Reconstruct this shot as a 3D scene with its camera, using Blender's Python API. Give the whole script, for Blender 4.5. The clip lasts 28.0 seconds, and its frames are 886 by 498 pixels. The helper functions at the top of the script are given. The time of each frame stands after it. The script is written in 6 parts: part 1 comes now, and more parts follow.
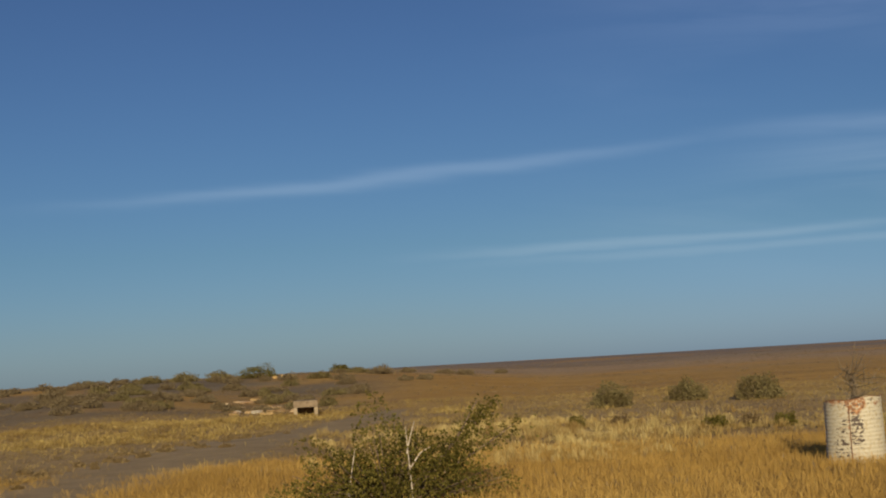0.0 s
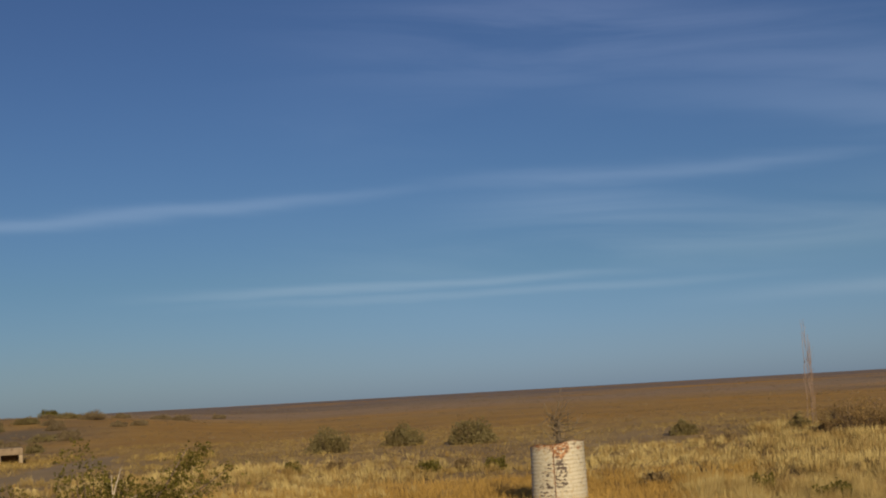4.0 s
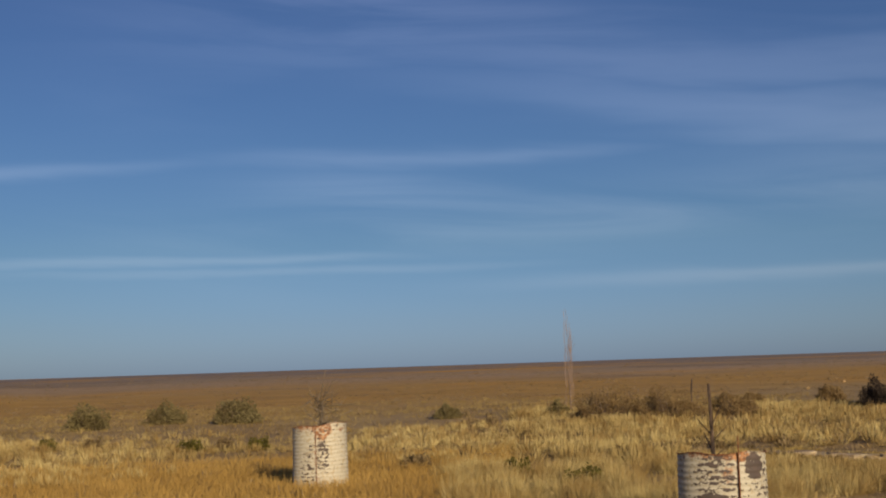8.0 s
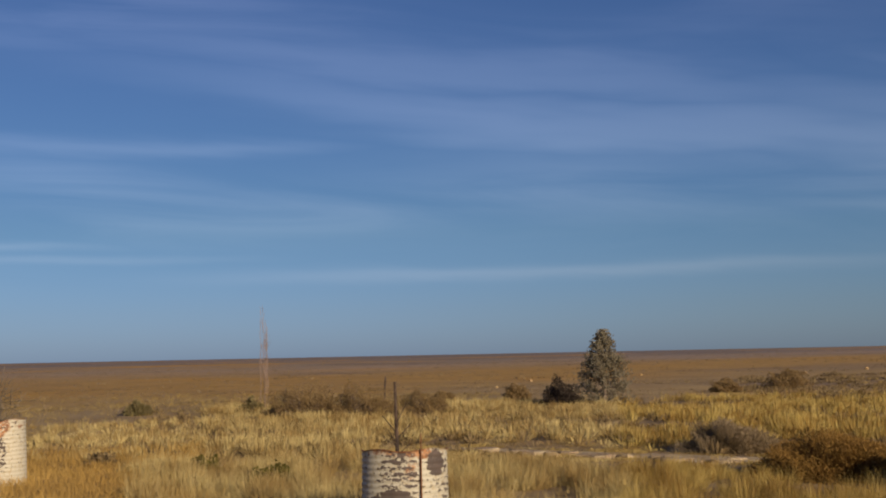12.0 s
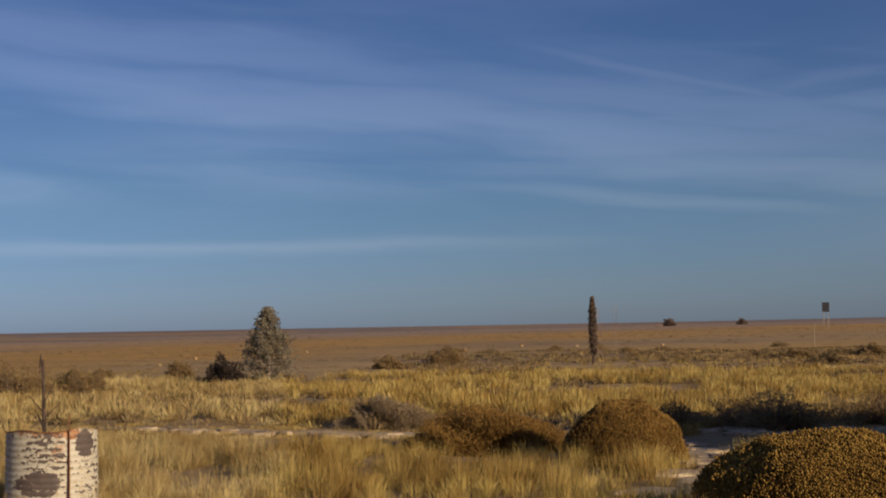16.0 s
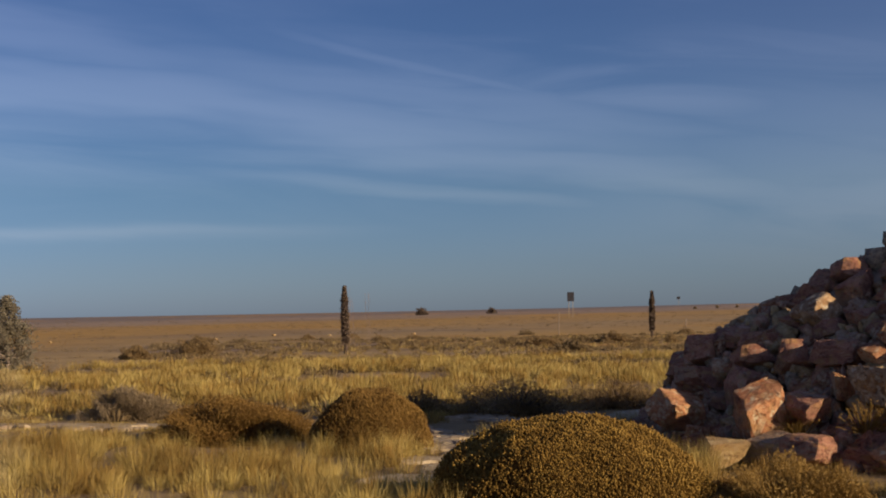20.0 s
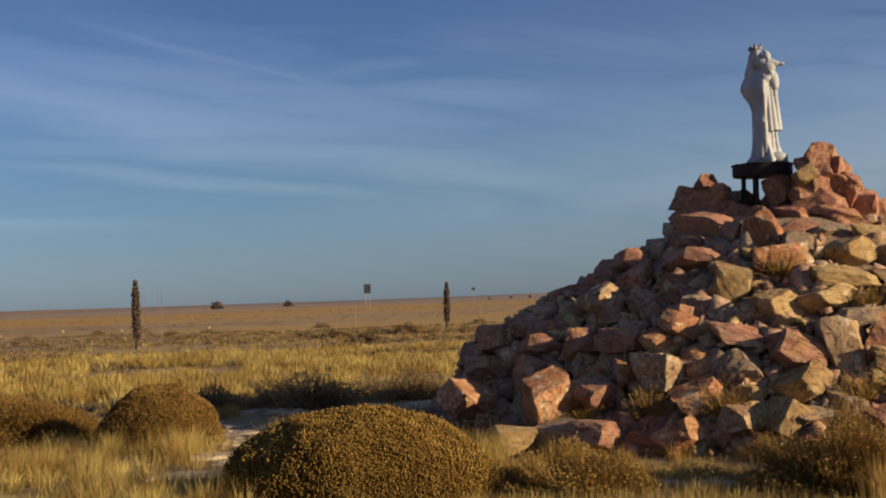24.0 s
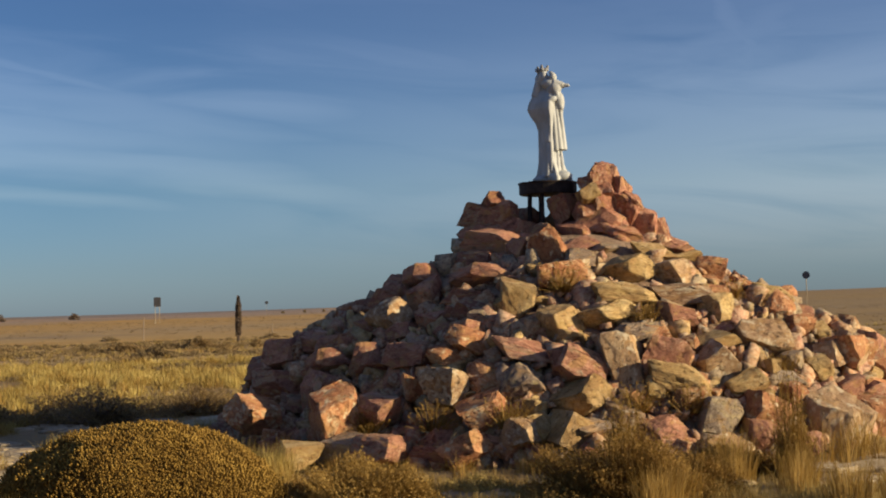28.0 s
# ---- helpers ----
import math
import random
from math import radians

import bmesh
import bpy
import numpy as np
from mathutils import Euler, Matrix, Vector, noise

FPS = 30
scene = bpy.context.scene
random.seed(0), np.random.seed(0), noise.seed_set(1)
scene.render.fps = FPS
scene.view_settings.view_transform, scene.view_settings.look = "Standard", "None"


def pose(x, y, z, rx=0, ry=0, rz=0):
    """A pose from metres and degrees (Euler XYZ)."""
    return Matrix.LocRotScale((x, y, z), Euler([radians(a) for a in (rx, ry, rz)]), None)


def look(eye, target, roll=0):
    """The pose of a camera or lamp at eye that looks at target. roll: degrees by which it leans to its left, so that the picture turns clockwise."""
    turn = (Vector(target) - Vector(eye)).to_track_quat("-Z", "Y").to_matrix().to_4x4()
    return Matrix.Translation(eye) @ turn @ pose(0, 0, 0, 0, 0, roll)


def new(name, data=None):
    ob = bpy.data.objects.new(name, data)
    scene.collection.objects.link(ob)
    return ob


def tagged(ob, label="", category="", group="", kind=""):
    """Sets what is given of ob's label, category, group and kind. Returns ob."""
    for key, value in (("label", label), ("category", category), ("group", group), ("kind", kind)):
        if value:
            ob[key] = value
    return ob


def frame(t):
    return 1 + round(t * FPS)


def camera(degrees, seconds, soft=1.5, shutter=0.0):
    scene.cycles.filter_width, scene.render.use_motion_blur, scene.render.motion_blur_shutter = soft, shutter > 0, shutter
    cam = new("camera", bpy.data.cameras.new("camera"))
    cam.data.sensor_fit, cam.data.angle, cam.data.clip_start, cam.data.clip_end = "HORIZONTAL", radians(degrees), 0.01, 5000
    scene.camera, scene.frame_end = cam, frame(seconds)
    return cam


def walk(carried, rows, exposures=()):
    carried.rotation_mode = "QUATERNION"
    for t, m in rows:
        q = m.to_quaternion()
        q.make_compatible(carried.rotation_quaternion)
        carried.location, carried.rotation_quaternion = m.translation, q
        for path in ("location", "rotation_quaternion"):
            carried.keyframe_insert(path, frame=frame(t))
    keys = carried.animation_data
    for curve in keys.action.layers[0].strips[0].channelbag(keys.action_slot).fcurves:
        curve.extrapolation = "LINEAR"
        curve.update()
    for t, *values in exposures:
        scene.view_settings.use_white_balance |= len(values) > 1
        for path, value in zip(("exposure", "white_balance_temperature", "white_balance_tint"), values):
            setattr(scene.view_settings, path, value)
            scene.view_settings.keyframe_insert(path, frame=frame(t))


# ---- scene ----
cam = camera(36.2, 28.0, soft=2.0)
EYE, ARM = 1.65, 0.406          # height of the eye; the camera is turned at arm's length round a standing spot
# seconds, heading to the left of the y axis, upward tilt, lean
PATH = [
    (0.0, 60.00, 4.87, -3.35),
    (0.5, 58.50, 5.07, -3.57),
    (1.0, 57.26, 5.05, -3.53),
    (1.5, 56.01, 5.10, -3.43),
    (2.0, 54.93, 5.44, -3.28),
    (2.5, 52.79, 5.73, -3.33),
    (3.0, 50.82, 6.17, -3.28),
    (3.5, 49.29, 6.28, -3.44),
    (5.5, 44.86, 5.48, -2.18),
    (6.0, 42.98, 5.66, -2.28),
    (6.5, 41.65, 5.79, -2.50),
    (7.0, 40.82, 5.88, -2.18),
    (7.5, 39.68, 5.44, -1.98),
    (8.0, 38.71, 4.89, -1.88),
    (8.5, 37.67, 4.54, -1.63),
    (9.0, 36.07, 4.44, -1.76),
    (9.5, 34.25, 3.97, -1.86),
    (10.0, 32.88, 4.06, -1.83),
    (10.5, 30.47, 4.07, -1.78),
    (11.0, 28.84, 4.06, -1.58),
    (11.5, 27.24, 4.26, -1.43),
    (12.0, 26.13, 4.44, -1.16),
    (12.5, 24.01, 4.41, -0.67),
    (14.5, 18.39, 3.69, -0.50),
    (15.0, 16.60, 3.49, -0.65),
    (15.5, 14.58, 3.13, -0.71),
    (16.0, 12.23, 3.23, -1.00),
    (16.5, 10.10, 3.29, -0.88),
    (17.0, 8.75, 3.01, -0.81),
    (17.5, 7.51, 2.77, -0.96),
    (18.0, 6.02, 2.83, -0.78),
    (18.5, 4.78, 2.77, -0.92),
    (19.0, 3.22, 2.98, -0.90),
    (19.5, 2.71, 2.79, -0.93),
    (20.0, 1.88, 2.59, -1.03),
    (20.5, 1.01, 2.33, -1.17),
    (21.0, -0.12, 1.91, -1.44),
    (21.5, -1.40, 1.88, -1.36),
    (23.5, -6.14, 2.01, -1.76),
    (24.0, -6.69, 2.06, -1.71),
    (24.5, -7.72, 2.06, -1.57),
    (25.0, -9.03, 2.33, -1.50),
    (25.5, -10.06, 2.31, -1.27),
    (26.0, -11.26, 2.23, -1.38),
    (26.5, -12.26, 2.23, -1.48),
    (27.0, -13.16, 2.25, -1.19),
    (27.5, -14.13, 2.52, -1.12),
    (28.0, -15.38, 2.42, -1.45),
]


def held(heading, tilt, lean):
    a = radians(heading)
    return pose(-math.sin(a) * ARM, math.cos(a) * ARM, EYE, 0, 0, heading) @ pose(0, 0, 0, 90 + tilt, 0, 0) @ pose(0, 0, 0, 0, 0, lean)


walk(cam, [(t, held(a, b, c)) for t, a, b, c in PATH],
     exposures=[(0.0, -0.19, 6650, 5), (1.5, -0.27, 6650, 5), (3.0, -0.29, 6700, 7), (7.0, -0.20, 6550, 11), (12.0, -0.13, 6300, 14), (17.0, -0.07, 6450, 16.5), (20.0, 0.03, 6500, 16.5), (21.0, 0.06, 6500, 16), (24.0, 0.28, 6650, 12), (28.0, 0.47, 6650, 6)])

# ---- light ----
SUN_AZ, SUN_EL = radians(-30), radians(16.5)      # direction towards the sun, from the x axis
sun_way = Vector((math.cos(SUN_AZ) * math.cos(SUN_EL), math.sin(SUN_AZ) * math.cos(SUN_EL), math.sin(SUN_EL)))
sun = new("sun", bpy.data.lights.new("sun", "SUN"))
sun.data.energy, sun.data.angle, sun.data.color = 5.6, radians(0.6), (1.0, 0.81, 0.54)
sun.matrix_world = look(sun_way * 50, (0, 0, 0))


class Nodes:
    """A short way to write node trees."""

    def __init__(self, tree):
        self.tree = tree
        tree.nodes.clear()

    def add(self, kind, ins=()):
        n = self.tree.nodes.new(kind)
        for key, value in dict(ins).items():
            if isinstance(value, bpy.types.NodeSocket):
                self.tree.links.new(value, n.inputs[key])
            else:
                n.inputs[key].default_value = value
        return n

    def math(self, op, a, b=0.0, c=0.0):
        n = self.add("ShaderNodeMath", {0: a, 1: b, 2: c})
        n.operation = op
        return n.outputs[0]

    def vec(self, op, a, b):
        n = self.add("ShaderNodeVectorMath", {0: a, 1: b})
        n.operation = op
        return n.outputs[0]

    def smooth(self, x, lo, hi):
        n = self.add("ShaderNodeMapRange", {0: x, 1: lo, 2: hi, 3: 0.0, 4: 1.0})
        n.interpolation_type = "SMOOTHSTEP"
        return n.outputs[0]

    def mix(self, f, a, b, how="MIX"):
        n = self.add("ShaderNodeMix")
        n.data_type, n.blend_type = "RGBA", how
        for i, value in ((0, f), (6, a), (7, b)):
            if isinstance(value, bpy.types.NodeSocket):
                self.tree.links.new(value, n.inputs[i])
            else:
                n.inputs[i].default_value = value if i == 0 else (*value[:3], 1)
        return n.outputs[2]

    def noise(self, vec, scale, detail=4.0, rough=0.55, lac=2.0, dist=0.0):
        return self.add("ShaderNodeTexNoise", {"Vector": vec, "Scale": scale, "Detail": detail, "Roughness": rough, "Lacunarity": lac, "Distortion": dist}).outputs[0]

    def ramp(self, f, stops, interp="LINEAR"):
        n = self.add("ShaderNodeValToRGB", {0: f})
        n.color_ramp.interpolation = interp
        el = n.color_ramp.elements
        while len(el) < len(stops):
            el.new(0.5)
        for e, (p, c) in zip(el, stops):
            e.position, e.color = p, (*c, 1)
        return n.outputs[0]


world = bpy.data.worlds.new("world")
scene.world = world
world.use_nodes = True
N = Nodes(world.node_tree)
sky = N.add("ShaderNodeTexSky")
sky.sky_type, sky.sun_disc, sky.sun_elevation, sky.sun_rotation = "NISHITA", False, SUN_EL, math.atan2(sun_way.x, sun_way.y)
sky.altitude, sky.air_density, sky.dust_density, sky.ozone_density = 100.0, 1.0, 0.4, 3.0
way = N.add("ShaderNodeTexCoord").outputs["Generated"]
sep = N.add("ShaderNodeSeparateXYZ", {0: way})
left = N.math("MULTIPLY", N.math("ARCTAN2", N.math("MULTIPLY", sep.outputs[0], -1.0), sep.outputs[1]), 57.2958)
high = N.math("MULTIPLY", N.math("ARCSINE", sep.outputs[2]), 57.2958)


def streak(lo, hi, mid, el0, slope, thick, grain):
    """A thin cloud streak between two headings; its height changes by slope a degree."""
    off = N.math("SUBTRACT", high, N.math("ADD", el0, N.math("MULTIPLY", N.math("SUBTRACT", left, mid), slope)))
    wob = N.math("MULTIPLY", N.math("SUBTRACT", N.noise(flat, grain, 3), 0.5), thick * 3.4)
    d = N.math("ABSOLUTE", N.math("DIVIDE", N.math("ADD", off, wob), thick))
    across = N.math("POWER", 2.718, N.math("MULTIPLY", N.math("MULTIPLY", d, d), -1.0))
    along = N.math("MULTIPLY", N.smooth(left, lo, lo + (hi - lo) * 0.4), N.math("SUBTRACT", 1.0, N.smooth(left, hi - (hi - lo) * 0.4, hi)))
    return N.math("MULTIPLY", across, along)


flat = N.add("ShaderNodeCombineXYZ", {0: N.math("MULTIPLY", left, 0.045), 1: N.math("ADD", N.math("MULTIPLY", high, 0.30), N.math("MULTIPLY", left, -0.018)), 2: 0.0}).outputs[0]
fibre = N.noise(flat, 1.5, 5, 0.5, 2.1, 0.7)
broad = N.noise(flat, 0.62, 2, 0.45, 2.0, 0.3)
veil = N.math("MULTIPLY", N.smooth(fibre, 0.30, 0.75), N.smooth(broad, 0.34, 0.62))
veil = N.math("MULTIPLY", veil, N.math("MULTIPLY", N.math("SUBTRACT", 1.0, N.smooth(left, 40.0, 60.0)), N.smooth(high, 2.0, 9.0)))
east = N.math("MULTIPLY", N.math("SUBTRACT", 1.0, N.smooth(left, -36.0, 6.0)), N.math("MULTIPLY", N.smooth(fibre, 0.08, 0.60), N.math("SUBTRACT", N.smooth(high, 0.5, 5.0), N.math("MULTIPLY", N.smooth(high, 9.0, 12.0), 0.45))))
cloud = N.math("MAXIMUM", N.math("MULTIPLY", veil, 0.58), N.math("MULTIPLY", east, 0.80))
for args, power in (((44.0, 80.0, 61.0, 8.05, -0.055, 0.26, 2.0), 0.34), ((36.0, 64.0, 50.0, 4.65, 0.0, 0.22, 2.5), 0.25), ((30.0, 62.0, 46.0, 4.15, 0.0, 0.18, 3.0), 0.16),
                    ((-22.0, 50.0, 18.0, 9.4, 0.115, 1.1, 1.4), 0.50), ((-24.0, 18.0, -3.0, 6.0, 0.125, 0.85, 1.6), 0.42), ((-20.0, 22.0, 0.0, 8.6, 0.14, 0.9, 1.6), 0.40), ((-8.0, 12.0, 2.0, 10.0, 0.26, 0.30, 2.0), 0.36), ((-10.0, 16.0, 4.0, 5.2, 0.10, 0.32, 2.0), 0.26),
                    ((0.0, 42.0, 19.0, 3.4, 0.0, 0.30, 2.0), 0.20), ((-34.0, -22.0, -27.0, 10.5, -0.3, 0.9, 2.0), 0.5), ((-30.5, -25.2, -27.8, 10.9, 2.2, 1.9, 2.6), 0.52), ((-36.0, -22.0, -29.0, 7.6, 0.12, 1.0, 1.8), 0.66), ((0.0, 50.0, 30.0, 12.4, 0.10, 1.0, 1.8), 0.42), ((26.0, 52.0, 41.0, 8.8, 0.0, 0.40, 2.0), 0.30)):
    cloud = N.math("MAXIMUM", cloud, N.math("MULTIPLY", streak(*args), power))
# denser veil added out of view towards the zenith, to fill shade with light
cloud = N.math("MAXIMUM", cloud, N.math("MULTIPLY", N.math("MULTIPLY", N.smooth(high, 17.0, 34.0), N.smooth(fibre, 0.05, 0.50)), 0.95))
cloud = N.math("MINIMUM", cloud, 0.95)
tint = N.ramp(N.math("DIVIDE", high, 16.0), [(0.0, (0.69, 0.93, 1.57)), (0.12, (0.675, 0.875, 1.36)), (0.32, (0.64, 0.845, 1.18)), (1.0, (0.655, 0.785, 1.13))])
haze = N.math("MULTIPLY", N.math("MULTIPLY", N.smooth(left, 5.0, 35.0), N.math("SUBTRACT", 1.0, N.smooth(left, 42.0, 66.0))), N.math("SUBTRACT", 1.0, N.smooth(high, 1.0, 6.5)))
tint = N.mix(haze, tint, N.mix(1.0, tint, (1.05, 1.09, 1.20), "MULTIPLY"))
blue = N.mix(1.0, sky.outputs[0], tint, "MULTIPLY")
white = N.mix(1.0, blue, (2.80, 1.86, 1.46), "MULTIPLY")
both = N.mix(cloud, blue, white)
N.add("ShaderNodeOutputWorld", {0: N.add("ShaderNodeBackground", {"Color": both, "Strength": 0.055}).outputs[0]})

# ---- materials ----


def material(name):
    m = bpy.data.materials.new(name)
    m.use_nodes = True
    return m, Nodes(m.node_tree)


def finish(m, n, colour, rough=0.85, bump=None, depth=0.02, metal=0.0, through_light=0.0, spec=0.3):
    ins = {"Base Color": colour, "Roughness": rough, "Metallic": metal, "Specular IOR Level": spec}
    if bump is not None:
        ins["Normal"] = n.add("ShaderNodeBump", {"Height": bump, "Distance": depth, "Strength": 1.0}).outputs[0]
    sh = n.add("ShaderNodeBsdfPrincipled", ins).outputs[0]
    if through_light:
        tr = n.add("ShaderNodeBsdfTranslucent", {"Color": colour})
        sh = n.add("ShaderNodeMixShader", {0: through_light, 1: sh, 2: tr.outputs[0]}).outputs[0]
    n.add("ShaderNodeOutputMaterial", {0: sh})
    return m


def leafy(name, a, b, c, see=0.3, patch=0.15, clump=0.0, worn=(0.62, 0.56, 0.50)):
    """Grass and leaves: every blade has its own shade, with broad patches over the field and paler or browner clumps."""
    m, n = material(name)
    geo = n.add("ShaderNodeNewGeometry")
    own = n.ramp(geo.outputs["Random Per Island"], [(0.0, a), (0.55, b), (1.0, c)])
    spot = n.noise(geo.outputs["Position"], patch, 3)
    col = n.mix(n.smooth(spot, 0.35, 0.65), n.mix(1.0, own, (0.72, 0.68, 0.62), "MULTIPLY"), own)
    if clump:
        col = n.mix(n.smooth(n.noise(geo.outputs["Position"], clump, 2), 0.38, 0.58), n.mix(1.0, col, worn, "MULTIPLY"), col)
    return finish(m, n, col, 0.75, through_light=see)


def stony(name, a, b, c, scale=5.0, depth=0.042, lichen=None, amount=0.58):
    """Broken rock: broad stains, grain, pale worn edges, lichen blotches and a different cast for every stone."""
    m, n = material(name)
    co = n.add("ShaderNodeTexCoord").outputs["Object"]
    rnd = n.add("ShaderNodeObjectInfo").outputs["Random"]
    geo = n.add("ShaderNodeNewGeometry")
    own = n.math("FRACT", n.math("ADD", rnd, geo.outputs["Random Per Island"]))
    at = n.vec("ADD", co, n.add("ShaderNodeCombineXYZ", {0: n.math("MULTIPLY", rnd, 37.0), 1: n.math("MULTIPLY", rnd, 11.0), 2: rnd}).outputs[0])
    big = n.noise(at, scale * 0.45, 4)
    fine = n.noise(at, scale * 4.5, 6, 0.72)
    speck = n.noise(at, scale * 13.0, 4, 0.7)
    mixed = n.math("ADD", n.math("MULTIPLY", big, 0.5), n.math("ADD", n.math("MULTIPLY", fine, 0.35), n.math("MULTIPLY", speck, 0.15)))
    col = n.ramp(mixed, [(0.36, a), (0.50, b), (0.62, c)])
    col = n.mix(n.math("MULTIPLY", own, 0.8), col, n.mix(1.0, col, (0.58, 0.53, 0.52), "MULTIPLY"))
    crack = n.smooth(n.noise(at, scale * 1.6, 8, 0.75, 2.2, 1.2), 0.38, 0.46)
    col = n.mix(crack, n.mix(1.0, col, (0.50, 0.46, 0.44), "MULTIPLY"), col)
    pits = n.smooth(n.noise(at, scale * 7.0, 3, 0.6), 0.30, 0.40)
    col = n.mix(pits, n.mix(1.0, col, (0.55, 0.52, 0.50), "MULTIPLY"), col)
    # each broken face is fresher or more weathered than its neighbours
    facet = n.noise(n.vec("ADD", n.vec("MULTIPLY", geo.outputs["True Normal"], (1.6, 1.6, 1.6)), n.add("ShaderNodeCombineXYZ", {0: n.math("MULTIPLY", own, 19.0), 1: own, 2: 0.0}).outputs[0]), 1.0, 2)
    col = n.mix(n.math("MULTIPLY", n.smooth(facet, 0.46, 0.60), 0.55), col, n.mix(1.0, col, (1.30, 1.36, 1.30), "MULTIPLY"))
    col = n.mix(n.math("MULTIPLY", n.math("SUBTRACT", 1.0, n.smooth(facet, 0.38, 0.47)), 0.55), col, n.mix(1.0, col, (0.66, 0.56, 0.52), "MULTIPLY"))
    if lichen:
        col = n.mix(n.math("MULTIPLY", n.smooth(facet, 0.56, 0.66), 0.6), col, n.mix(n.smooth(fine, 0.35, 0.65), n.mix(1.0, lichen, (0.72, 0.68, 0.62), "MULTIPLY"), lichen))
        col = n.mix(n.math("MULTIPLY", n.smooth(n.noise(at, scale * 0.6, 5, 0.6, 2.0, 0.8), 0.50, 0.64), 0.6), col, (0.44, 0.255, 0.10))
        col = n.mix(n.smooth(n.noise(at, scale * 0.8, 7, 0.72), amount - 0.04, amount + 0.05), col, lichen)
        worn = n.math("MULTIPLY", n.smooth(geo.outputs["Pointiness"], 0.53, 0.60), n.smooth(fine, 0.40, 0.60))
        col = n.mix(n.math("MULTIPLY", worn, 0.6), col, n.mix(0.5, lichen, (0.60, 0.45, 0.31)))
    bump = n.math("ADD", n.math("MULTIPLY", big, 0.4), n.math("ADD", n.math("MULTIPLY", fine, 0.42), n.math("MULTIPLY", crack, 0.18)))
    return finish(m, n, col, 0.92, bump, depth)


def plain_rough(name, a, b, scale=20.0, depth=0.004, rough=0.85, metal=0.0):
    m, n = material(name)
    co = n.add("ShaderNodeTexCoord").outputs["Object"]
    f = n.noise(co, scale, 6, 0.65)
    col = n.mix(n.smooth(f, 0.35, 0.68), a, b)
    return finish(m, n, col, rough, f, depth, metal)


M = {}
M["gold"] = leafy("dry_golden_grass", (0.39, 0.29, 0.092), (0.49, 0.37, 0.13), (0.58, 0.45, 0.178), 0.3, 0.2, 1.6)
M["ash"] = leafy("faded_straw_tussock", (0.49, 0.385, 0.155), (0.58, 0.465, 0.20), (0.69, 0.565, 0.275), 0.3, 0.3, 1.7, (0.63, 0.54, 0.44))
M["deepgold"] = leafy("deep_golden_grass", (0.45, 0.29, 0.078), (0.52, 0.34, 0.096), (0.59, 0.40, 0.125), 0.3, 0.2)
M["straw"] = leafy("pale_straw_tussock", (0.45, 0.34, 0.09), (0.54, 0.41, 0.125), (0.66, 0.52, 0.195), 0.3, 0.3, 1.7, (0.62, 0.51, 0.39))
M["dull"] = leafy("dull_steppe_scrub", (0.18, 0.13, 0.07), (0.26, 0.19, 0.10), (0.34, 0.255, 0.14))
M["olive"] = leafy("olive_leaves", (0.098, 0.092, 0.018), (0.178, 0.16, 0.030), (0.265, 0.222, 0.055), 0.45, 2.0)
M["sage"] = leafy("grey_green_leaves", (0.16, 0.138, 0.058), (0.232, 0.194, 0.086), (0.31, 0.255, 0.122), 0.35, 2.0)
M["mustard"] = leafy("mustard_flower_skin", (0.23, 0.134, 0.024), (0.34, 0.205, 0.037), (0.46, 0.295, 0.068), 0.25, 3.0)
M["dark"] = leafy("dark_twiggy_leaves", (0.032, 0.024, 0.020), (0.05, 0.037, 0.029), (0.072, 0.053, 0.040), 0.15, 2.0)
M["greytwig"] = leafy("grey_dry_twigs", (0.15, 0.12, 0.085), (0.26, 0.21, 0.15), (0.38, 0.31, 0.22), 0.1, 2.0)
M["greydead"] = leafy("dry_brown_foliage", (0.08, 0.056, 0.042), (0.14, 0.10, 0.07), (0.22, 0.16, 0.115), 0.1, 2.0)
M["brownmass"] = plain_rough("brown_inner_twigs", (0.19, 0.108, 0.027), (0.30, 0.178, 0.046), 30, 0.02)
M["twigbrown"] = leafy("brown_flower_stalks", (0.21, 0.125, 0.030), (0.29, 0.175, 0.042), (0.37, 0.235, 0.062), 0.3, 2.0)
M["umber"] = leafy("umber_brown_heads", (0.20, 0.112, 0.026), (0.30, 0.172, 0.040), (0.41, 0.25, 0.066), 0.25, 3.0)
M["brush"] = leafy("brown_brush_leaves", (0.25, 0.172, 0.076), (0.32, 0.222, 0.10), (0.40, 0.282, 0.13), 0.4, 2.0)
M["drygrey"] = leafy("grey_dry_stalks", (0.27, 0.205, 0.115), (0.36, 0.275, 0.165), (0.46, 0.36, 0.23), 0.35, 2.0)
M["wither"] = leafy("withered_brown_stalks", (0.28, 0.175, 0.043), (0.42, 0.265, 0.07), (0.55, 0.375, 0.12), 0.4, 2.0)
M["russet"] = leafy("russet_brown_heads", (0.24, 0.142, 0.034), (0.36, 0.215, 0.052), (0.48, 0.305, 0.09), 0.35, 2.0)
M["bankbush"] = leafy("dusty_bank_leaves", (0.13, 0.10, 0.058), (0.19, 0.15, 0.085), (0.27, 0.21, 0.12), 0.2, 2.0)
M["needle"] = leafy("conifer_needles", (0.25, 0.225, 0.16), (0.33, 0.295, 0.21), (0.41, 0.365, 0.26), 0.5, 2.0)
M["bark"] = plain_rough("weathered_bark", (0.10, 0.07, 0.05), (0.27, 0.20, 0.14), 14, 0.01)
M["dead"] = plain_rough("dead_brown_foliage", (0.035, 0.024, 0.018), (0.12, 0.08, 0.055), 9, 0.03)
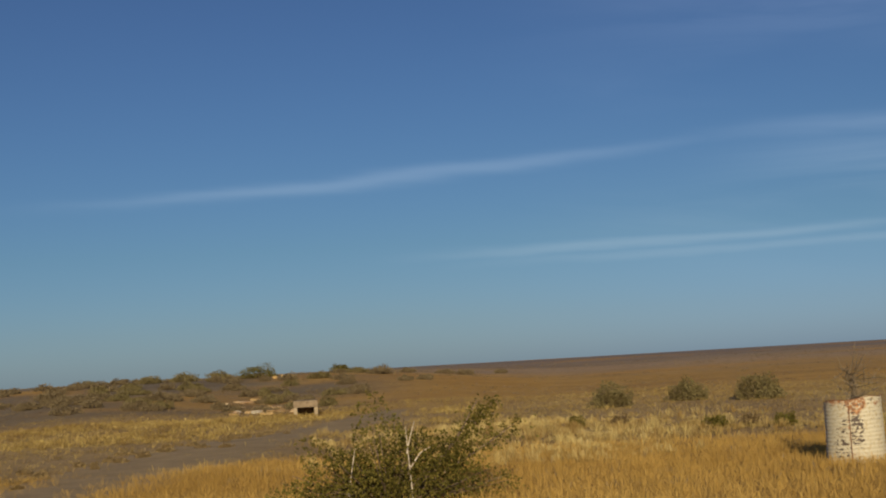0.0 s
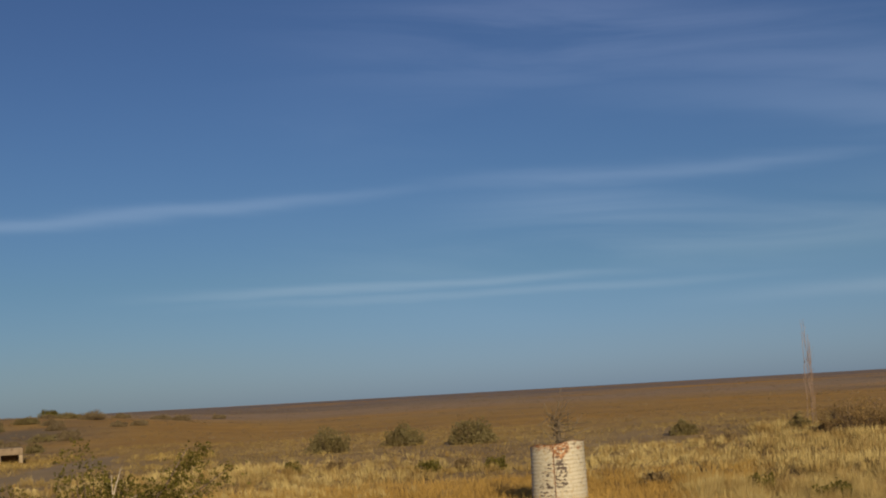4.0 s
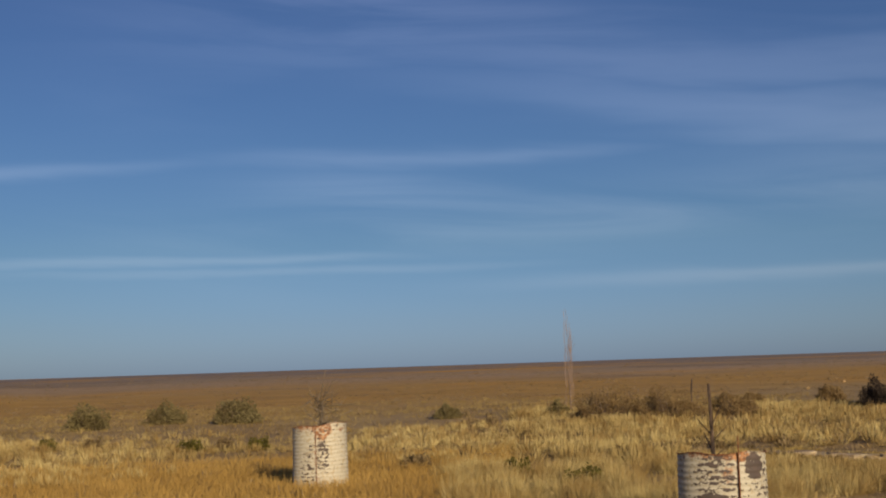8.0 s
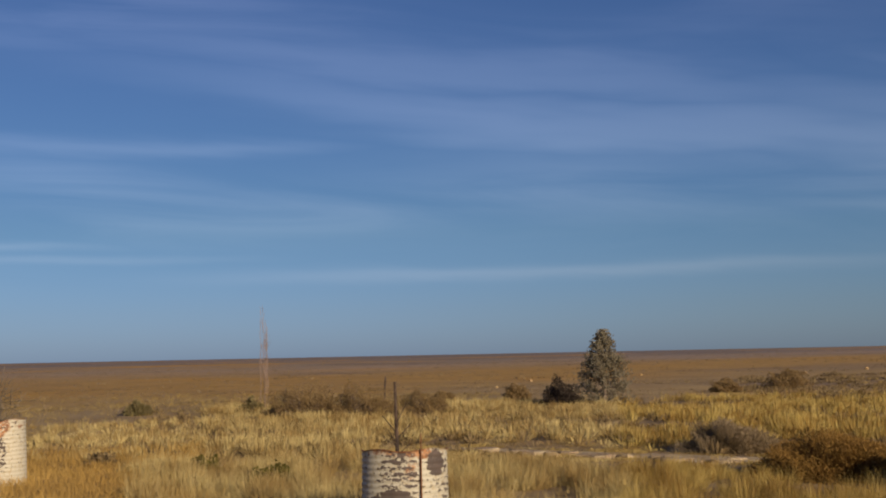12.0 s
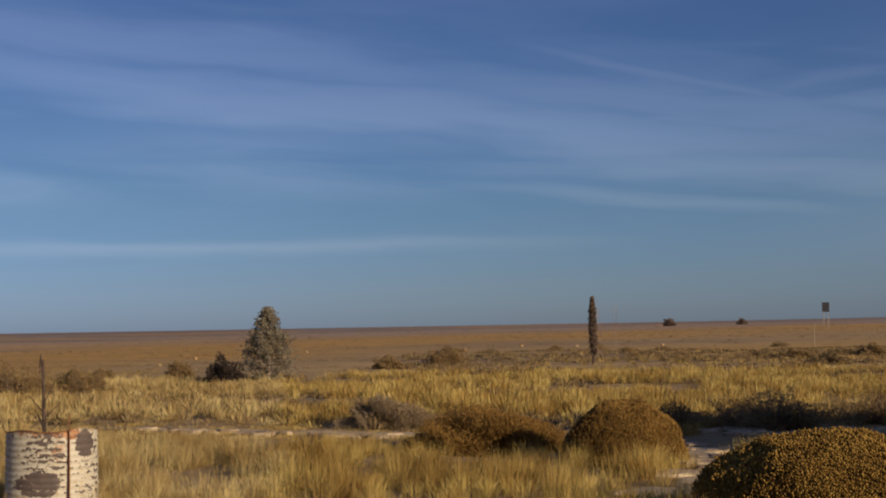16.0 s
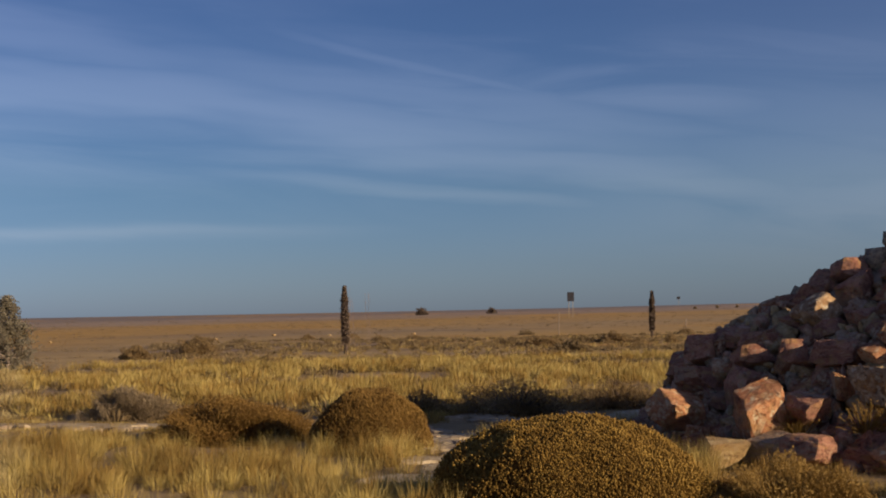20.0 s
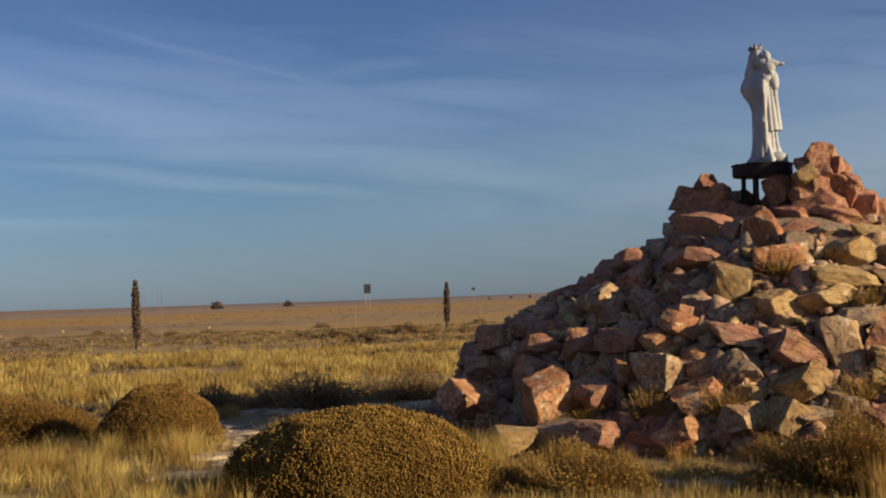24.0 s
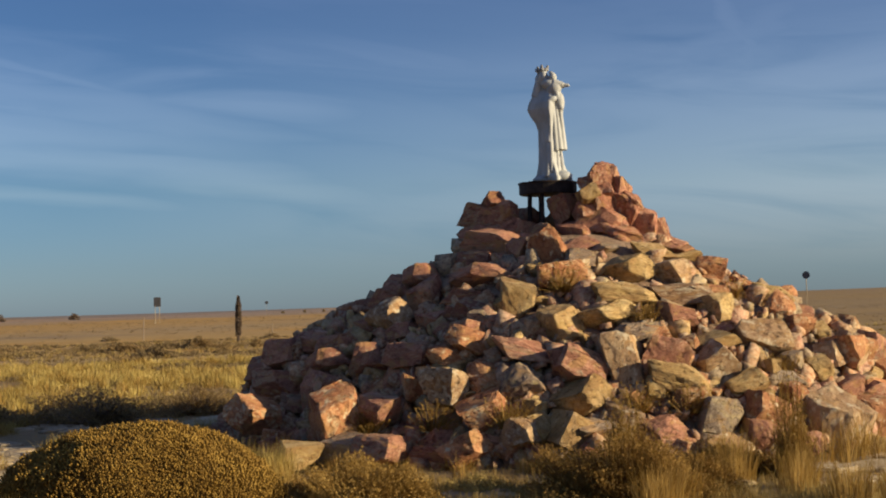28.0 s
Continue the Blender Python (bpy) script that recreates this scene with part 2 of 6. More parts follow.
M["stem"] = plain_rough("thin_pinkish_bark", (0.20, 0.14, 0.11), (0.33, 0.24, 0.19), 20, 0.003)
M["scrub"] = leafy("dark_brown_scrub", (0.15, 0.108, 0.052), (0.215, 0.155, 0.075), (0.30, 0.22, 0.108), 0.15, 0.5)
M["silver"] = plain_rough("bleached_twig", (0.35, 0.30, 0.24), (0.60, 0.53, 0.44), 20, 0.004)
M["red"] = stony("red_rhyolite", (0.26, 0.105, 0.055), (0.50, 0.225, 0.105), (0.63, 0.36, 0.18), lichen=(0.60, 0.50, 0.32), amount=0.60)
# dark red rock; its purplish cast also stands in for shade on the left flank
M["deep"] = stony("dark_red_shade_rhyolite", (0.26, 0.125, 0.088), (0.44, 0.21, 0.135), (0.56, 0.32, 0.20), lichen=(0.42, 0.33, 0.22), amount=0.63)
M["pink"] = stony("pale_pink_rock", (0.24, 0.14, 0.08), (0.42, 0.27, 0.15), (0.54, 0.405, 0.245), lichen=(0.54, 0.45, 0.31), amount=0.57)
M["crimson"] = stony("pinkish_red_rhyolite", (0.25, 0.105, 0.07), (0.45, 0.20, 0.125), (0.56, 0.315, 0.20), lichen=(0.56, 0.44, 0.31), amount=0.66)
M["tan"] = stony("yellow_tan_rock", (0.31, 0.195, 0.078), (0.53, 0.365, 0.152), (0.68, 0.53, 0.29), lichen=(0.36, 0.245, 0.115), amount=0.58)
M["grey"] = stony("grey_lichened_rock", (0.20, 0.15, 0.11), (0.35, 0.265, 0.19), (0.48, 0.39, 0.29), lichen=(0.48, 0.38, 0.18), amount=0.62)
M["white_stone"] = stony("whitish_stone", (0.45, 0.40, 0.32), (0.62, 0.56, 0.46), (0.75, 0.70, 0.6))
M["concrete"] = stony("old_concrete", (0.20, 0.16, 0.11), (0.31, 0.25, 0.17), (0.40, 0.33, 0.24), 2.0, 0.01)
M["core"] = stony("dark_rubble_soil", (0.20, 0.135, 0.09), (0.33, 0.225, 0.15), (0.44, 0.315, 0.22), 3.0, 0.06)


def plaster_material():
    """Weathered white paint, streaked grey, with a tarnished crown."""
    m, n = material("white_painted_plaster")
    co = n.add("ShaderNodeTexCoord").outputs["Object"]
    z = n.add("ShaderNodeSeparateXYZ", {0: co}).outputs[2]
    f = n.noise(n.vec("MULTIPLY", co, (1.0, 1.0, 0.35)), 9.0, 6, 0.65)
    col = n.mix(n.smooth(f, 0.35, 0.68), (0.32, 0.33, 0.32), (0.44, 0.45, 0.44))
    col = n.mix(n.smooth(z, 1.47, 1.50), col, (0.20, 0.20, 0.20))
    return finish(m, n, col, 0.65, f, 0.006)


M["statue"] = plaster_material()
M["iron"] = plain_rough("dark_rusted_iron", (0.018, 0.014, 0.013), (0.05, 0.035, 0.028), 12, 0.003, 0.7, 0.3)
M["rust_iron"] = plain_rough("rusty_rod", (0.12, 0.045, 0.02), (0.24, 0.10, 0.04), 30, 0.002, 0.85)
M["signback"] = plain_rough("dark_sign_back", (0.028, 0.028, 0.034), (0.05, 0.05, 0.06), 4, 0.001, 0.7, 0.0)
M["greyback"] = plain_rough("grey_sign_back", (0.075, 0.075, 0.08), (0.13, 0.13, 0.13), 4, 0.001, 0.6)
M["pole"] = plain_rough("pale_sign_pole", (0.30, 0.235, 0.15), (0.42, 0.33, 0.21), 6, 0.001)
M["post"] = plain_rough("grey_fence_wood", (0.16, 0.12, 0.09), (0.34, 0.27, 0.20), 16, 0.006)


def peeled(name, shift, seam, spots, rust, base):
    """White paint flaking off rusted corrugated sheet. Round the sheet from the seam (metres) and up it: bare spots, an orange
    rust patch, and bands where the paint has chipped off the ridges."""
    m, n = material(name)
    co = n.add("ShaderNodeTexCoord").outputs["Object"]
    at = n.vec("ADD", co, shift)
    p = n.add("ShaderNodeSeparateXYZ", {0: co})
    z = p.outputs[2]
    a = radians(seam)
    across = n.math("ADD", n.math("MULTIPLY", p.outputs[0], -math.sin(a)), n.math("MULTIPLY", p.outputs[1], math.cos(a)))

    def patch(c, h, w, t, soft=0.5):
        d = n.math("ADD", n.math("POWER", n.math("ABSOLUTE", n.math("DIVIDE", n.math("SUBTRACT", across, c), w)), 2.0), n.math("POWER", n.math("ABSOLUTE", n.math("DIVIDE", n.math("SUBTRACT", z, h), t)), 2.0))
        return n.math("SUBTRACT", 1.0, n.smooth(d, soft, 1.3))

    ridge = n.math("MULTIPLY", n.math("SINE", n.math("MULTIPLY", z, 116.36)), 0.045)
    low = n.math("ADD", n.noise(n.vec("MULTIPLY", at, (1.0, 1.0, 1.5)), 21.0, 4, 0.65), ridge)
    chips = n.math("ADD", low, n.math("MULTIPLY", n.smooth(z, 0.74, 0.82), 0.05))
    for c, h, w, t, k in spots:
        chips = n.math("ADD", chips, n.math("MULTIPLY", patch(c, h, w, t), k))
    mask = n.smooth(chips, base, base + 0.02)
    bare = n.mix(n.noise(at, 14, 4), (0.05, 0.042, 0.04), (0.13, 0.095, 0.075))
    paint = n.mix(n.noise(at, 3.0, 5), (0.40, 0.375, 0.295), (0.52, 0.475, 0.37))
    paint = n.mix(n.smooth(n.noise(at, 26.0, 3), 0.50, 0.70), paint, (0.38, 0.315, 0.20))
    glow = n.math("ADD", n.noise(at, 11.0, 5, 0.65), n.math("MULTIPLY", n.smooth(z, 0.76, 0.83), 0.14))
    for c, h, w, t, k in rust:
        glow = n.math("ADD", glow, n.math("MULTIPLY", patch(c, h, w, t, 0.2), k))
    ochre = n.mix(n.smooth(n.noise(at, 30.0, 4, 0.7), 0.4, 0.62), (0.16, 0.07, 0.035), (0.40, 0.20, 0.085))
    flake = n.math("MULTIPLY", n.smooth(glow, 0.60, 0.80), n.smooth(n.noise(at, 24.0, 4, 0.7), 0.36, 0.52))
    paint = n.mix(flake, paint, ochre)
    return finish(m, n, n.mix(mask, paint, bare), 0.65, mask, -0.002)


M["peel_a"] = peeled("flaking_white_paint", (3.0, 1.0, 0.0), -55.0, ((0.09, 0.45, 0.10, 0.24, 0.15), (-0.13, 0.25, 0.12, 0.30, 0.125), (0.02, 0.62, 0.16, 0.12, 0.08)),
                     ((0.08, 0.82, 0.14, 0.16, 0.38), (-0.01, 0.4, 0.025, 0.5, 0.2), (-0.2, 0.88, 0.2, 0.04, 0.2)), 0.66)
M["peel_b"] = peeled("heavily_flaked_white_paint", (7.0, 2.0, 5.0), -42.0, ((0.15, 0.70, 0.10, 0.12, 0.30), (-0.18, 0.60, 0.16, 0.26, 0.11), (-0.22, 0.36, 0.16, 0.11, 0.26), (0.25, 0.40, 0.12, 0.4, 0.075)),
                     ((0.02, 0.79, 0.13, 0.06, 0.3), (-0.18, 0.80, 0.2, 0.05, 0.25), (-0.08, 0.66, 0.06, 0.12, 0.15), (0.0, 0.4, 0.03, 0.5, 0.16)), 0.615)


def ground_material():
    m, n = material("steppe_ground")
    pos = n.add("ShaderNodeNewGeometry").outputs["Position"]
    xy = n.add("ShaderNodeSeparateXYZ", {0: pos})
    dist = n.math("SQRT", n.math("ADD", n.math("MULTIPLY", xy.outputs[0], xy.outputs[0]), n.math("MULTIPLY", xy.outputs[1], xy.outputs[1])))
    wide = n.noise(pos, 0.012, 3)
    lg = n.math("ADD", n.math("LOGARITHM", dist, 10.0), n.math("MULTIPLY", n.math("SUBTRACT", wide, 0.5), 0.35))
    # belts of vegetation outward: tan litter, orange grass, mauve scrub, dark far scrub
    belt = n.ramp(n.math("DIVIDE", lg, 4.0), [(0.30, (0.36, 0.255, 0.12)), (0.38, (0.41, 0.29, 0.135)), (0.42, (0.50, 0.355, 0.15)), (0.475, (0.52, 0.335, 0.10)), (0.53, (0.49, 0.315, 0.115)),
                                             (0.575, (0.44, 0.305, 0.15)), (0.62, (0.36, 0.27, 0.175)), (0.70, (0.26, 0.21, 0.18)), (0.9, (0.21, 0.18, 0.17))])
    turn = n.math("ARCTAN2", xy.outputs[0], xy.outputs[1])
    lane = n.noise(n.add("ShaderNodeCombineXYZ", {0: n.math("MULTIPLY", turn, 2.2), 1: n.math("MULTIPLY", lg, 6.0), 2: 0.0}).outputs[0], 1.6, 5, 0.55)
    belt = n.mix(n.math("MULTIPLY", n.smooth(lane, 0.52, 0.66), n.smooth(dist, 40.0, 70.0)), belt, (0.58, 0.32, 0.055))
    belt = n.mix(n.math("MULTIPLY", n.math("SUBTRACT", 1.0, n.smooth(lane, 0.34, 0.47)), n.smooth(dist, 40.0, 70.0)), belt, (0.27, 0.19, 0.12))
    # an orange belt that draws nearer to the west, with mauve-brown scrub before it
    belt_at = n.math("MAXIMUM", 1.93, n.math("ADD", 2.38, n.math("MULTIPLY", turn, 0.82)))
    for shift, wide_, tone, most in ((-0.27, 0.12, (0.39, 0.28, 0.135), 0.7), (0.0, 0.18, (0.52, 0.305, 0.062), 0.8), (0.33, 0.12, (0.45, 0.33, 0.23), 0.5)):
        q = n.math("DIVIDE", n.math("SUBTRACT", n.math("SUBTRACT", lg, belt_at), shift), wide_)
        belt = n.mix(n.math("MULTIPLY", n.math("POWER", 2.718, n.math("MULTIPLY", n.math("MULTIPLY", q, q), -1.0)), most), belt, tone)
    west = n.smooth(n.math("MULTIPLY", turn, -57.3), 60.0, 66.0)
    west = n.math("MULTIPLY", west, n.smooth(dist, 52.0, 66.0))
    belt = n.mix(n.math("MULTIPLY", west, n.smooth(n.noise(pos, 0.06, 4), 0.3, 0.55)), belt, (0.235, 0.185, 0.115))
    edge = n.math("SUBTRACT", n.math("MULTIPLY", xy.outputs[0], -0.82), n.math("MULTIPLY", xy.outputs[1], 0.57))
    edge = n.math("ADD", edge, n.math("MULTIPLY", n.math("SUBTRACT", n.noise(pos, 0.3, 4, 0.6), 0.5), 7.0))
    near_west = n.math("MULTIPLY", n.smooth(edge, -1.0, 3.5), n.math("SUBTRACT", 1.0, n.smooth(dist, 22.0, 30.0)))
    belt = n.mix(near_west, belt, (0.42, 0.26, 0.07))
    # a browner, drier stretch east of the cairn
    dry = n.math("MULTIPLY", n.smooth(n.math("MULTIPLY", turn, 57.3), 24.0, 30.0), n.smooth(dist, 36.0, 60.0))
    belt = n.mix(n.math("MULTIPLY", dry, 0.8), belt, (0.30, 0.205, 0.085))
    mid = n.noise(pos, 0.22, 5, 0.6)
    fine = n.noise(pos, 3.0, 6, 0.7)
    col = n.mix(n.smooth(mid, 0.35, 0.7), n.mix(1.0, belt, (0.80, 0.77, 0.76), "MULTIPLY"), belt)
    col = n.mix(n.smooth(fine, 0.3, 0.75), n.mix(1.0, col, (0.70, 0.67, 0.65), "MULTIPLY"), col)
    return finish(m, n, col, 0.95, fine, 0.05)


def dirt_material(name, a, b, c):
    m, n = material(name)
    pos = n.add("ShaderNodeNewGeometry").outputs["Position"]
    f = n.noise(pos, 0.9, 6, 0.65)
    g = n.noise(pos, 14.0, 5, 0.7)
    col = n.ramp(n.math("ADD", n.math("MULTIPLY", f, 0.6), n.math("MULTIPLY", g, 0.4)), [(0.35, a), (0.5, b), (0.66, c)])
    return finish(m, n, col, 0.95, g, 0.02)


M["ground"] = ground_material()
M["gravel"] = dirt_material("grey_gravel_track", (0.22, 0.155, 0.08), (0.29, 0.208, 0.11), (0.38, 0.28, 0.152))
M["caliche"] = dirt_material("pale_caliche_soil", (0.30, 0.215, 0.115), (0.42, 0.32, 0.185), (0.60, 0.50, 0.345))
M["slab"] = stony("pale_flat_limestone", (0.29, 0.215, 0.13), (0.40, 0.31, 0.20), (0.53, 0.43, 0.29), 3.0, 0.012)

# ---- helpers for meshes ----
RNG = np.random.default_rng(7)


def mesh_np(name, verts, faces, mat, smooth=False):
    """A mesh from arrays; all faces have the same number of corners."""
    me = bpy.data.meshes.new(name)
    verts, faces = np.asarray(verts, np.float32).reshape(-1, 3), np.asarray(faces, np.int32)
    k = faces.shape[1]
    me.vertices.add(len(verts))
    me.vertices.foreach_set("co", verts.ravel())
    me.loops.add(faces.size)
    me.loops.foreach_set("vertex_index", faces.ravel())
    me.polygons.add(len(faces))
    me.polygons.foreach_set("loop_start", np.arange(0, faces.size, k, dtype=np.int32))
    me.update(calc_edges=True)
    if smooth:
        me.polygons.foreach_set("use_smooth", np.ones(len(faces), bool))
    me.materials.append(mat)
    return me


def part(name, bm, mat, parent, label=""):
    """Links a bmesh or a ready mesh as one object under a thing or a part."""
    me = bm
    if isinstance(bm, bmesh.types.BMesh):
        me = bpy.data.meshes.new(name)
        bm.to_mesh(me)
        bm.free()
        me.materials.append(mat)
    ob = new(name, me)
    ob.parent = parent
    if label:
        ob["label"] = label
    return ob


def thing(name, x, y, z, label, category, group="", turn=0.0, size=1.0):
    e = new(name)
    e.empty_display_size = 0.2
    e.matrix_basis = pose(x, y, z, 0, 0, turn) @ Matrix.Scale(size, 4)
    return tagged(e, label, category, group)


def tube(points, radii, sides=7):
    """A bmesh tube along points with a radius at each."""
    bm = bmesh.new()
    rings = []
    for i, p in enumerate(points):
        p = Vector(p)
        d = (Vector(points[min(i + 1, len(points) - 1)]) - Vector(points[max(i - 1, 0)])).normalized()
        s = d.orthogonal().normalized()
        t = d.cross(s)
        rings.append([bm.verts.new(p + (s * math.cos(a) + t * math.sin(a)) * radii[i]) for a in [2 * math.pi * k / sides for k in range(sides)]])
    for r0, r1 in zip(rings, rings[1:]):
        for k in range(sides):
            bm.faces.new((r0[k], r0[(k + 1) % sides], r1[(k + 1) % sides], r1[k]))
    bm.faces.new(rings[0][::-1])
    bm.faces.new(rings[-1])
    return bm


def twigs_np(starts, ends, r0, r1):
    """Many thin three-sided twigs as arrays."""
    d = ends - starts
    d /= np.linalg.norm(d, axis=1)[:, None] + 1e-9
    s = np.cross(d, [0.31, 0.47, 0.83])
    s /= np.linalg.norm(s, axis=1)[:, None] + 1e-9
    t = np.cross(d, s)
    v = []
    for k in range(3):
        a = 2.0944 * k
        o = s * math.cos(a) + t * math.sin(a)
        v += [starts + o * np.reshape(r0, (-1, 1)), ends + o * np.reshape(r1, (-1, 1))]
    V = np.stack(v, 1)
    f = np.array([[0, 2, 3, 1], [2, 4, 5, 3], [4, 0, 1, 5]])
    return V.reshape(-1, 3), (f[None] + 6 * np.arange(len(starts))[:, None, None]).reshape(-1, 4)


def leaves_np(at, size, rng, per=3, long=1.6):
    """Small leaf clusters: a few crossed diamond leaves round each point."""
    n = len(at) * per
    c = np.repeat(at, per, 0)
    sz = np.repeat(np.broadcast_to(size, len(at)), per)[:, None]
    a = rng.normal(size=(n, 3))
    a /= np.linalg.norm(a, axis=1)[:, None]
    b = np.cross(a, rng.normal(size=(n, 3)))
    b /= np.linalg.norm(b, axis=1)[:, None]
    c = c + rng.normal(size=(n, 3)) * sz * 0.5
    V = np.stack([c - a * sz * long * 0.5, c + b * sz * 0.5, c + a * sz * long * 0.5, c - b * sz * 0.5], 1)
    return V.reshape(-1, 3), np.arange(4 * n).reshape(-1, 4)


def blades_np(c, per, length, width, lean, rng, spread=0.08):
    """Grass tufts: tapering bent blades, two segments each, as triangles."""
    n = len(c) * per
    L = np.repeat(np.broadcast_to(length, len(c)), per) * rng.uniform(0.55, 1.1, n)
    W = np.repeat(np.broadcast_to(width, len(c)), per) * rng.uniform(0.7, 1.3, n)
    S = np.repeat(np.broadcast_to(spread, len(c)), per)
    a = rng.uniform(0, 2 * np.pi, n)
    out = np.stack([np.cos(a), np.sin(a), np.zeros(n)], 1)
    root = np.repeat(c, per, 0) + out * (rng.uniform(0, 1, n) ** 0.7 * S)[:, None]
    th = np.abs(rng.normal(0, lean, n))
    b = a + rng.normal(0, 0.6, n)
    go = np.stack([np.cos(b), np.sin(b), np.zeros(n)], 1)
    side = np.stack([-np.sin(a + 1.1), np.cos(a + 1.1), np.zeros(n)], 1)
    up = np.array([0, 0, 1.0])
    m = root + (go * np.sin(th)[:, None] + up * np.cos(th)[:, None]) * (L * 0.55)[:, None]
    th2 = th * 2.0
    t = m + (go * np.sin(th2)[:, None] + up * np.cos(th2)[:, None]) * (L * 0.45)[:, None]
    w = side * W[:, None] * 0.5
    V = np.stack([root - w, root + w, m - w * 0.8, m + w * 0.8, t], 1)
    f = np.array([[0, 1, 3], [0, 3, 2], [2, 3, 4]])
    return V.reshape(-1, 3), (f[None] + 5 * np.arange(n)[:, None, None]).reshape(-1, 3)


def bunch_np(c, per, wide, tall, width, rng):
    """Bunch grass: dense upright clumps, each a sheaf of straight blades that opens to a rounded head."""
    n = len(c) * per
    R = np.repeat(np.broadcast_to(wide, len(c)), per) / 2
    H = np.repeat(np.broadcast_to(tall, len(c)), per)
    a, u = rng.uniform(0, 2 * np.pi, n), np.sqrt(rng.random(n))
    out = np.stack([np.cos(a), np.sin(a), np.zeros(n)], 1)
    centre = np.repeat(c, per, 0)
    root = centre + out * (u * R * 0.5)[:, None]
    tip = centre + out * (u * R * rng.uniform(0.9, 1.25, n))[:, None]
    tip[:, 2] += H * (1 - 0.7 * u ** 2) * rng.uniform(0.7, 1.08, n)
    tip[:, :2] += rng.normal(0, 0.03, (n, 2)) * H[:, None] * 2
    b = rng.uniform(0, np.pi, n)
    w = np.stack([np.cos(b), np.sin(b), np.zeros(n)], 1) * (np.broadcast_to(width, n) * rng.uniform(0.6, 1.3, n))[:, None] * 0.5
    m = root * 0.4 + tip * 0.6
    V = np.stack([root - w * 0.7, m + w, tip, m - w], 1)
    return V.reshape(-1, 3), np.arange(4 * n).reshape(-1, 4)[:, [0, 1, 2, 0, 2, 3]].reshape(-1, 3)


def stack(*pairs):
    vs, fs, k = [], [], 0
    for v, f in pairs:
        vs.append(v)
        fs.append(f + k)
        k += len(v)
    return np.concatenate(vs), np.concatenate(fs)


# ---- the land ----


def step(x, lo, hi):
    t = np.clip((x - lo) / (hi - lo), 0, 1)
    return t * t * (3 - 2 * t)


CULVERT = (-48.0, 21.3)


def height(x, y):
    """Height of the ground: flat steppe with soft swells, a low bank far to the west and a rise to the east."""
    x, y = np.asarray(x, float), np.asarray(y, float)
    r = np.hypot(x, y)
    az = np.degrees(np.arctan2(-x, y))
    z = 0.05 * np.sin(x * 0.31 + 1.3 * np.sin(y * 0.17)) * np.sin(y * 0.27 + 0.8) * step(r, 8, 25)
    z = z + 0.10 * np.sin(x * 0.047 + 2) * np.sin(y * 0.053 + 1) * step(r, 40, 90)
    bank = step(az, 54, 66) * (1 - step(az, 120, 150))
    z = z + 1.55 * bank * step(r, 54 + 8 * np.sin(az * 0.4), 100)
    rise = np.interp(az, [-120, -60, -34, -22, -12, -3, 6], [0, 8.0, 10.0, 6.0, 3.6, 1.8, 0.0])
    z = z + rise * step(r, 300, 1600)
    return z


def ground_mesh():
    azs = np.concatenate([np.arange(-60, 100, 0.75), np.arange(100, 300, 5.0)])
    rs = np.concatenate([[0.01], np.geomspace(1.5, 4700, 130)])
    A, R = np.meshgrid(np.radians(azs), rs)
    X, Y = -np.sin(A) * R, np.cos(A) * R
    Z = height(X, Y)
    nr, na = A.shape
    idx = np.arange(nr * na).reshape(nr, na)
    nxt = np.roll(idx, -1, 1)
    f = np.stack([idx[:-1], nxt[:-1], nxt[1:], idx[1:]], -1).reshape(-1, 4)
    V = np.stack([X, Y, Z], -1).reshape(-1, 3)
    return mesh_np("ground", V, f, M["ground"], True)


ground = tagged(new("ground", ground_mesh()), "flat dry steppe of tan grass and brown scrub reaching the horizon", "ground", kind="structure")


def strip(name, line, width, mat, label, category, lift=0.015, wobble=0.25, seed=1):
    """A worn track along a line of points, with uneven edges."""
    rng = np.random.default_rng(seed)
    line = np.array(line, float)
    seg = np.concatenate([[0], np.cumsum(np.hypot(*np.diff(line, axis=0).T))])
    n = max(int(seg[-1] / 0.5), 8)
    s = np.linspace(0, seg[-1], n)
    P = np.stack([np.interp(s, seg, line[:, k]) for k in (0, 1)], 1)
    for _ in range(6):
        P[1:-1] = (P[:-2] + 2 * P[1:-1] + P[2:]) / 4
    d = np.gradient(P, axis=0)
    d /= np.linalg.norm(d, axis=1)[:, None]
    side = np.stack([d[:, 1], -d[:, 0]], 1)
    w = np.interp(s, seg, np.broadcast_to(width, len(line)))
    V = []
    cols = np.linspace(-0.5, 0.5, 7)
    for k, c in enumerate(cols):
        e = rng.normal(0, wobble, n) * w * 0.5 if k in (0, 6) else np.zeros(n)
        q = P + side * (w * c + np.sign(c) * e * 0.5)[:, None]
        V.append(np.stack([q[:, 0], q[:, 1], height(q[:, 0], q[:, 1]) + lift * (1 if 0 < k < 6 else -1)], 1))
    V = np.stack(V, 1)
    idx = np.arange(n * 7).reshape(n, 7)
    f = np.stack([idx[:-1, :-1], idx[:-1, 1:], idx[1:, 1:], idx[1:, :-1]], -1).reshape(-1, 4)
    return tagged(new(name, mesh_np(name, V.reshape(-1, 3), f, mat, True)), label, category, kind="structure")


